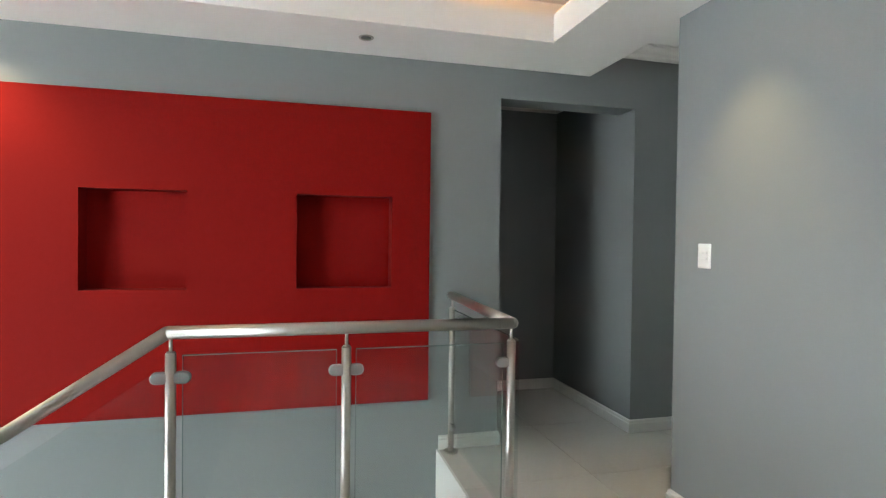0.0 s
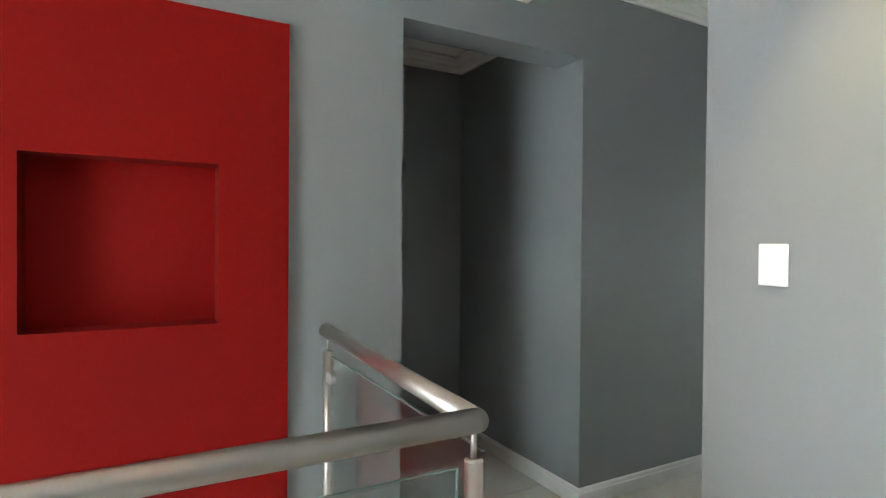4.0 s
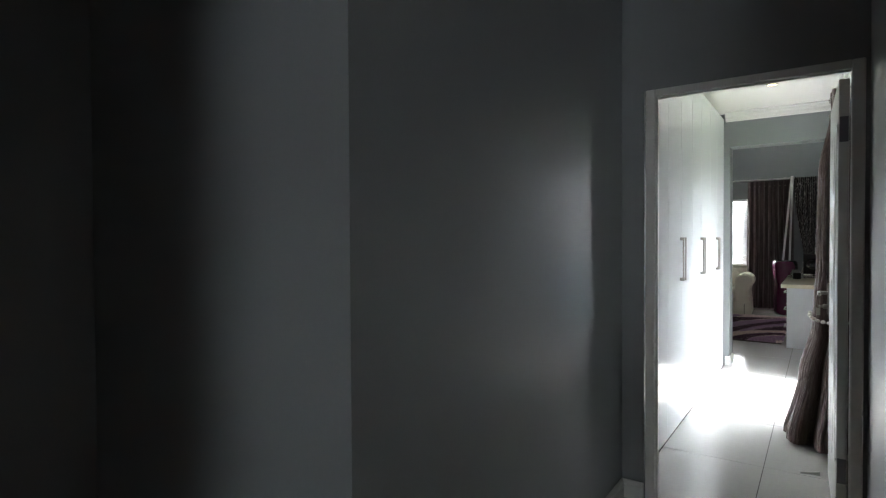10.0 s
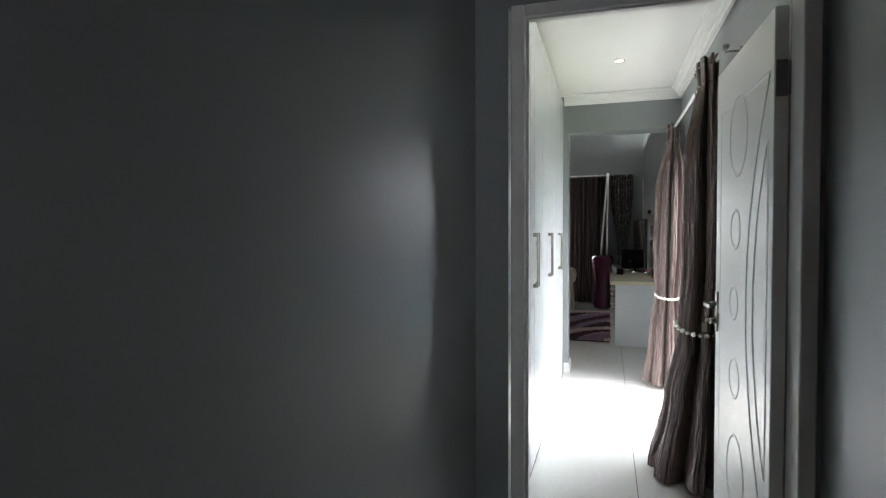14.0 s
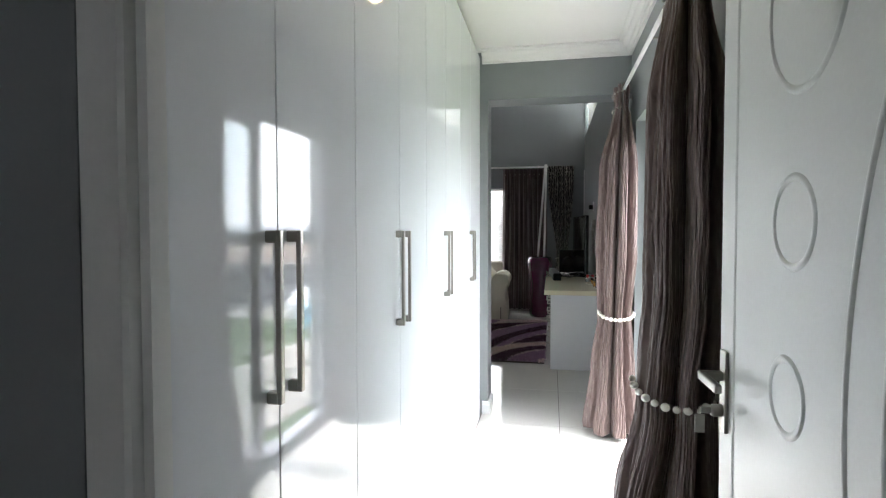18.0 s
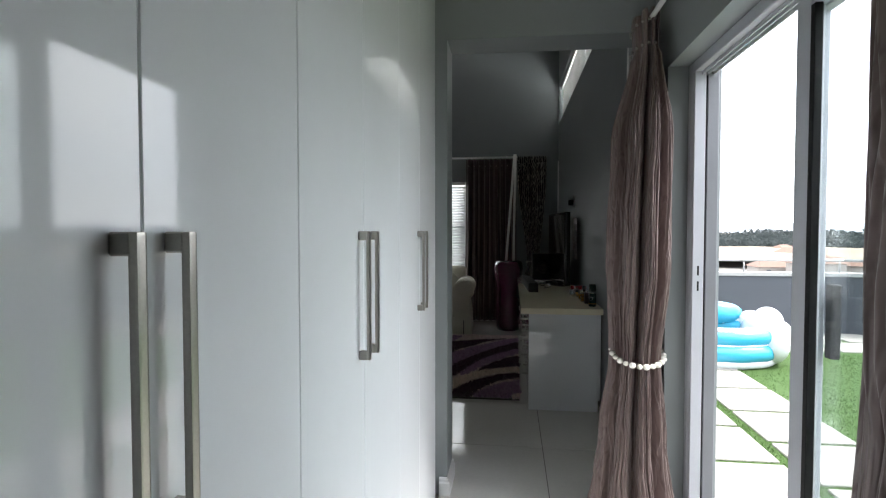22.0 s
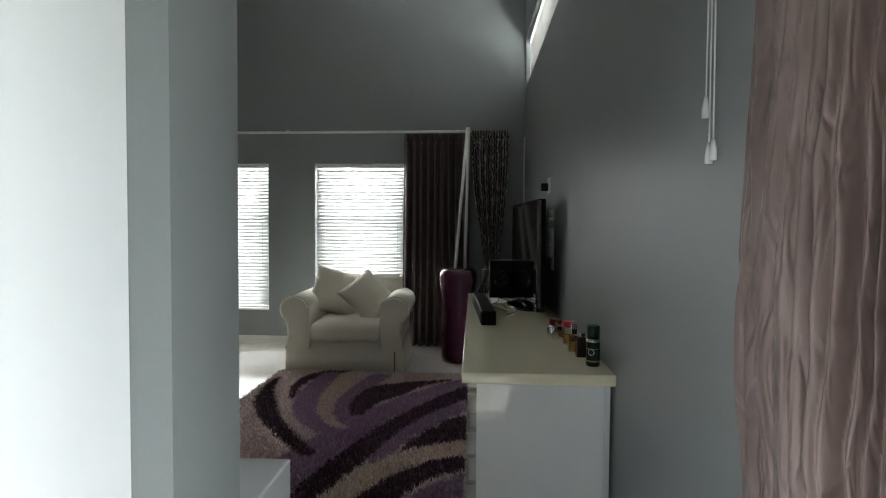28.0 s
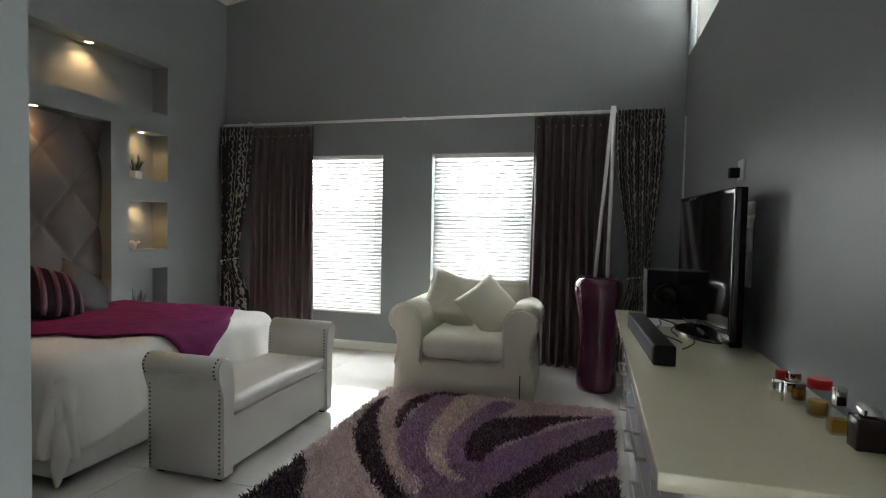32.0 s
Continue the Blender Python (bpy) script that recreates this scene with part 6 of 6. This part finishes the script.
# strong translucency evens out the lit and shaded sides of the trees
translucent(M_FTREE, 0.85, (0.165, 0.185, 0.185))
M_ROOF = mat("terracotta_roofs", (0.17, 0.105, 0.08), 0.9, vary=0.2, scale=1, grain=5, bump=0.0)
M_FWALL = mat("pale_house_walls", (0.27, 0.25, 0.23), 0.9, vary=0.1, scale=1, grain=5, bump=0.0)

XO = X2
solid("ground_terrace", box(XO, 14.0, 1.02, 13.2, -0.35, -0.018), M_TURF, "green artificial turf of the roof terrace", "ground", "structure")
pav = thing("pavement", "large pale stone pavers with turf joints on the terrace", "pavement", kind="structure")
# two staggered columns: centre, half width, first joint, joint pitch
COLUMNS = ((0.765, 0.275, 5.02, 0.61), (1.39, 0.272, 5.32, 0.62))
for xc, hw, yj, pitch in COLUMNS:
    me_a = mesh_of("paver", box(-hw, hw, -pitch / 2 + 0.025, pitch / 2 - 0.025, -0.03, 0.015, bevel=0.006), M_PAVER)
    for k in range(-4, 8):
        piece("paver", me_a, pav, pose(xc, yj + (k + 0.5) * pitch, -0.02))
me_b = mesh_of("paver", box(-0.46, 0.46, -0.27, 0.27, -0.03, 0.015, bevel=0.006), M_PAVER)
for r in range(2):
    for k in range(8):
        piece("paver", me_b, pav, pose(2.62 + k * 0.99 + 0.4 * r, 10.93 + r * 0.61, -0.02))
for r, (x0, y0) in enumerate(((0.95, 10.93), (0.55, 11.54))):
    for k in range(2):
        piece("paver", me_b, pav, pose(x0 + k * 0.99 - 0.2, y0, -0.02))
# turf blades
rng = np.random.RandomState(9)
cnt = 60000
gx, gy = rng.uniform(1.67, 6.2, cnt), rng.uniform(6.5, 10.62, cnt)
nj = 6000
jx = np.concatenate([rng.uniform(1.045, 1.113, nj // 2), rng.uniform(0.49, 1.66, nj // 2)])
jy = np.concatenate([rng.uniform(5.0, 9.9, nj // 2), np.zeros(nj // 2)])
for i in range(nj // 2, nj):
    xc, hw, yj, pitch = COLUMNS[0 if jx[i] < 1.08 else 1]
    jy[i] = yj + pitch * int(rng.randint(0, 8)) + rng.uniform(-0.025, 0.025)
gx, gy = np.concatenate([gx, jx]), np.concatenate([gy, jy])
cnt = len(gx)
a = rng.uniform(0, 6.28, cnt)
hh = rng.uniform(0.008, 0.015, cnt)
vs = np.zeros((cnt, 3, 3), np.float32)
wv = 0.0025
for k, s in ((0, -1), (1, 1)):
    vs[:, k, 0], vs[:, k, 1], vs[:, k, 2] = gx + s * wv * np.cos(a), gy + s * wv * np.sin(a), -0.019
vs[:, 2, 0], vs[:, 2, 1], vs[:, 2, 2] = gx + rng.uniform(-0.015, 0.015, cnt), gy + rng.uniform(-0.015, 0.015, cnt), -0.019 + hh
me = bpy.data.meshes.new("turf_blades")
me.from_pydata(vs.reshape(-1, 3).tolist(), [], np.arange(cnt * 3).reshape(cnt, 3).tolist())
me.materials.append(M_TURF)
tagged(new("turf_blades", me), "short green artificial grass", "grass", "", "stuff")
# invented wall, placed to darken what lies behind the lower blind slats
solid("wall_window_darkener", box(-9.0, 0.2, 14.6, 14.8, -14.0, 1.24), M_PARAPET, "added slate grey wall darkening the lower bedroom windows", "wall", "structure")
# parapet with coping and a steel rail
PP = [(XO, 11.86), (3.85, 11.86), (5.2, 10.6), (5.2, 1.02)]
b = bmesh.new()
sweep(b, [(x, y, 0) for x, y in PP], [(0, -0.35), (0, 0.74), (-0.18, 0.74), (-0.18, -0.35)])
solid("wall_parapet", b, M_PARAPET, "slate grey terrace parapet", "wall", "structure")
b = bmesh.new()
sweep(b, [(x, y, 0) for x, y in PP], [(0.02, 0.74), (0.02, 0.785), (-0.2, 0.785), (-0.2, 0.74)])
solid("parapet_coping", b, M_COPING, "white parapet coping", "trim", "structure")
th = thing("terrace_rail", "thin white metal rail above the parapet", "rail")
b = bmesh.new()
for p, q in zip(PP[:3], PP[1:]):
    tube(b, (p[0], p[1] + 0.09, 0.95), (q[0], q[1] + 0.09, 0.95), 0.02, 10)
part("rail", b, M_COPING, th)
for x in (1.4, 2.6, 3.8):
    part("post", rod((x, 11.95, 0.78), (x, 11.95, 0.94), 0.012, 8), M_COPING, th)


def pool():
    th = thing("paddling_pool", "inflatable blue and white paddling pool with a backrest on the turf", "paddling pool", pose(1.62, 10.15, -0.018))

    def ring(R, r, z, n=48, k=14, gap=None):
        bm = bmesh.new()
        rows = []
        for i in range(n):
            a = 2 * math.pi * i / n
            w = 1 + 0.03 * math.sin(12 * a)
            rows.append([bm.verts.new(((R + r * w * math.cos(2 * math.pi * j / k)) * math.cos(a), (R + r * w * math.cos(2 * math.pi * j / k)) * math.sin(a) * 0.8,
                                       z + r * w * math.sin(2 * math.pi * j / k))) for j in range(k)])
        for i in range(n):
            for j in range(k):
                bm.faces.new((rows[i][j], rows[(i + 1) % n][j], rows[(i + 1) % n][(j + 1) % k], rows[i][(j + 1) % k])).smooth = True
        return bm

    for R, r, z, m, lab in ((0.52, 0.055, 0.055, M_VINYLW, "white lower air ring"), (0.53, 0.085, 0.150, M_VINYLB, "turquoise air ring"), (0.53, 0.032, 0.232, M_VINYLW, "white seam ring"),
                            (0.52, 0.075, 0.305, M_VINYLB, "turquoise air ring"), (0.52, 0.034, 0.375, M_VINYLW, "white seam ring")):
        part("air_ring", ring(R, r, z), m, th, lab)
    for name, x, y, z, sx, sy, sz, m in (("end_cushion", 0.50, -0.20, 0.34, 0.13, 0.16, 0.13, M_VINYLW), ("end_cushion", 0.53, 0.05, 0.39, 0.13, 0.19, 0.17, M_VINYLW),
                                         ("end_cushion", 0.46, 0.28, 0.36, 0.13, 0.15, 0.13, M_VINYLW), ("end_panel", 0.47, -0.02, 0.25, 0.19, 0.38, 0.26, M_VINYLW), ("headrest", -0.30, 0.38, 0.66, 0.17, 0.13, 0.15, M_VINYLW),
                                         ("headrest", -0.04, 0.40, 0.61, 0.17, 0.13, 0.14, M_VINYLW), ("back_cushion", 0.06, 0.36, 0.45, 0.34, 0.13, 0.13, M_VINYLB),
                                         ("back_cushion", -0.30, 0.34, 0.48, 0.28, 0.15, 0.18, M_VINYLB), ("end_cushion", -0.50, -0.02, 0.36, 0.16, 0.25, 0.16, M_VINYLW)):
        bm = bmesh.new()
        bmesh.ops.create_uvsphere(bm, u_segments=24, v_segments=14, radius=1.0)
        for v in bm.verts:
            c = v.co
            k = 1 + 0.05 * math.sin(9 * math.atan2(c.y, c.x)) * (1 - abs(c.z))
            v.co = Vector((x + c.x * sx * k, y + c.y * sy * k, z + math.copysign(abs(c.z) ** 0.8, c.z) * sz))
        part(name, soft(bm), m, th)


pool()
# far land: one sheet to the horizon, rising gently to low hills, with roofs and belts of trees
bm = bmesh.new()
rows = []
for i in range(40):
    d = 40 * (3200 / 40) ** (i / 39)
    row = []
    for j in range(49):
        a = radians(-70 + 180 * j / 48)
        x, y = d * math.sin(a), d * math.cos(a)
        z = -14 + 26 * max(0, (d - 500) / 2700) ** 0.8 + (8 * noise.noise(Vector((x / 420, y / 420, 0))) if d > 150 else 0) * min(1, d / 900)
        row.append(bm.verts.new((x, y, z)))
    rows.append(row)
for a, c in zip(rows, rows[1:]):
    for j in range(48):
        bm.faces.new((a[j], a[j + 1], c[j + 1], c[j])).smooth = True
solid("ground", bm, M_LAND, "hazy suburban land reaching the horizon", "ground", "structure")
M_SANDY = mat("sandy_field", (0.19, 0.13, 0.09), 1.0, vary=0.35, scale=0.03, grain=0.3, bump=0.0, tint=(0.20, 0.17, 0.12))
bm = bmesh.new()
ring_a, ring_c = [], []
for j in range(25):
    a = radians(4 + 62 * j / 24)
    d0, d1 = 250 + 25 * noise.noise(Vector((j * 0.4, 0, 0))), 350 + 40 * noise.noise(Vector((j * 0.5, 3, 0)))
    ring_a.append(bm.verts.new((d0 * math.sin(a), d0 * math.cos(a), -9.5)))
    ring_c.append(bm.verts.new((d1 * math.sin(a), d1 * math.cos(a), -7.5)))
for j in range(24):
    bm.faces.new((ring_a[j], ring_a[j + 1], ring_c[j + 1], ring_c[j])).smooth = True
solid("ground_field", bm, M_SANDY, "sandy orange open field beyond the houses", "field", "structure")
rng = random.Random(12)


def far_house(x, y, z, w, d, h, rot):
    th = thing("house", "far suburban house with a terracotta roof", "house", pose(x, y, z, 0, 0, rot), "far houses")
    part("wall", box(-w / 2, w / 2, -d / 2, d / 2, 0, h), M_FWALL, th)
    bm = bmesh.new()
    v = [bm.verts.new(p) for p in ((-w / 2 - 0.6, -d / 2 - 0.6, h), (w / 2 + 0.6, -d / 2 - 0.6, h), (w / 2 + 0.6, d / 2 + 0.6, h), (-w / 2 - 0.6, d / 2 + 0.6, h), (-w / 4, 0, h + 2.6), (w / 4, 0, h + 2.6))]
    for q in ((0, 1, 5, 4), (1, 2, 5), (2, 3, 4, 5), (3, 0, 4), (3, 2, 1, 0)):
        bm.faces.new([v[i] for i in q])
    part("roof", bm, M_ROOF, th)
    for k in (-0.25, 0.25):
        part("window", box(k * w - 0.7, k * w + 0.7, -d / 2 - 0.04, -d / 2 + 0.02, 1.0, 2.3), M_DALU, th)


for i in range(14):
    a, d = radians(rng.uniform(22, 62)), rng.uniform(170, 360)
    far_house(d * math.sin(a), d * math.cos(a), -14, rng.uniform(10, 18), rng.uniform(8, 12), rng.uniform(3, 5.5), rng.uniform(-40, 40))
# pale ridge of hills on the skyline, its haze put into the colour
M_HILL = mat("haze_tinted_far_hills", (0.27, 0.29, 0.32), 1.0, vary=0.12, scale=0.01, grain=0.08, bump=0.0)
bm = bmesh.new()
low, mid, top = [], [], []
for j in range(121):
    a = radians(-10 + 90 * j / 120)
    sx, sy = math.sin(a), math.cos(a)
    h = 26 + 16 * noise.noise(Vector((j * 0.09, 2.0, 0))) + 5 * noise.noise(Vector((j * 0.45, 7.0, 0)))
    low.append(bm.verts.new((1300 * sx, 1300 * sy, -16)))
    mid.append(bm.verts.new((1900 * sx, 1900 * sy, h * 0.55)))
    top.append(bm.verts.new((2500 * sx, 2500 * sy, h)))
for j in range(120):
    for p, q in ((low, mid), (mid, top)):
        bm.faces.new((p[j], p[j + 1], q[j + 1], q[j])).smooth = True
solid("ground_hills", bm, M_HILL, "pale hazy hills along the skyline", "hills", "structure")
# tree belts, as clumps of small leafy tufts
verts, faces = [], []
for i in range(1300):
    a, d = radians(rng.uniform(6, 66)), rng.choice((rng.uniform(380, 500), rng.uniform(420, 620), rng.uniform(620, 1000)))
    cx, cy = d * math.sin(a), d * math.cos(a)
    s = rng.uniform(3.5, 6.5) * (1 + d / 1500)
    for k in range(44):
        p = Vector((rng.gauss(0, 0.6), rng.gauss(0, 0.6), 0.1 + 1.0 * rng.random() ** 1.4)) * s + Vector((cx, cy, -14 + 10 * max(0, (d - 400) / 900)))
        n0 = len(verts)
        r = s * rng.uniform(0.20, 0.36)
        for _ in range(4):
            verts.append((p.x + rng.uniform(-r, r), p.y + rng.uniform(-r, r), p.z + rng.uniform(-r, r)))
        faces += [(n0, n0 + 1, n0 + 2), (n0, n0 + 2, n0 + 3), (n0, n0 + 1, n0 + 3), (n0 + 1, n0 + 2, n0 + 3)]
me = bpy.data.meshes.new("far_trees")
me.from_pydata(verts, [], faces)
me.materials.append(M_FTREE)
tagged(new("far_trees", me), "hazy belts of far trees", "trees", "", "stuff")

# ---- floor tiles, pieces of the floor ----
PX, PY, P, J = -0.33, 0.66, 0.855, 0.0023
tile_cache = {}
for fx0, fx1, fy0, fy1 in FLOORS:
    i0, i1 = math.floor((fx0 - PX) / P), math.ceil((fx1 - PX) / P)
    j0, j1 = math.floor((fy0 - PY) / P), math.ceil((fy1 - PY) / P)
    for i in range(i0, i1):
        for j in range(j0, j1):
            gx0, gx1, gy0, gy1 = PX + i * P + J, PX + (i + 1) * P - J, PY + j * P + J, PY + (j + 1) * P - J
            x0, x1, y0, y1 = max(fx0, gx0), min(fx1, gx1), max(fy0, gy0), min(fy1, gy1)
            if x1 - x0 < 0.004 or y1 - y0 < 0.004:
                continue
            key = (round(x1 - x0, 4), round(y1 - y0, 4))
            if key not in tile_cache:
                hx, hy = key[0] / 2, key[1] / 2
                tile_cache[key] = mesh_of("tile", box(-hx, hx, -hy, hy, -0.008, 0.0), M_TILE)
            piece("tile", tile_cache[key], floor, Matrix.Translation(((x0 + x1) / 2, (y0 + y1) / 2, 0)))
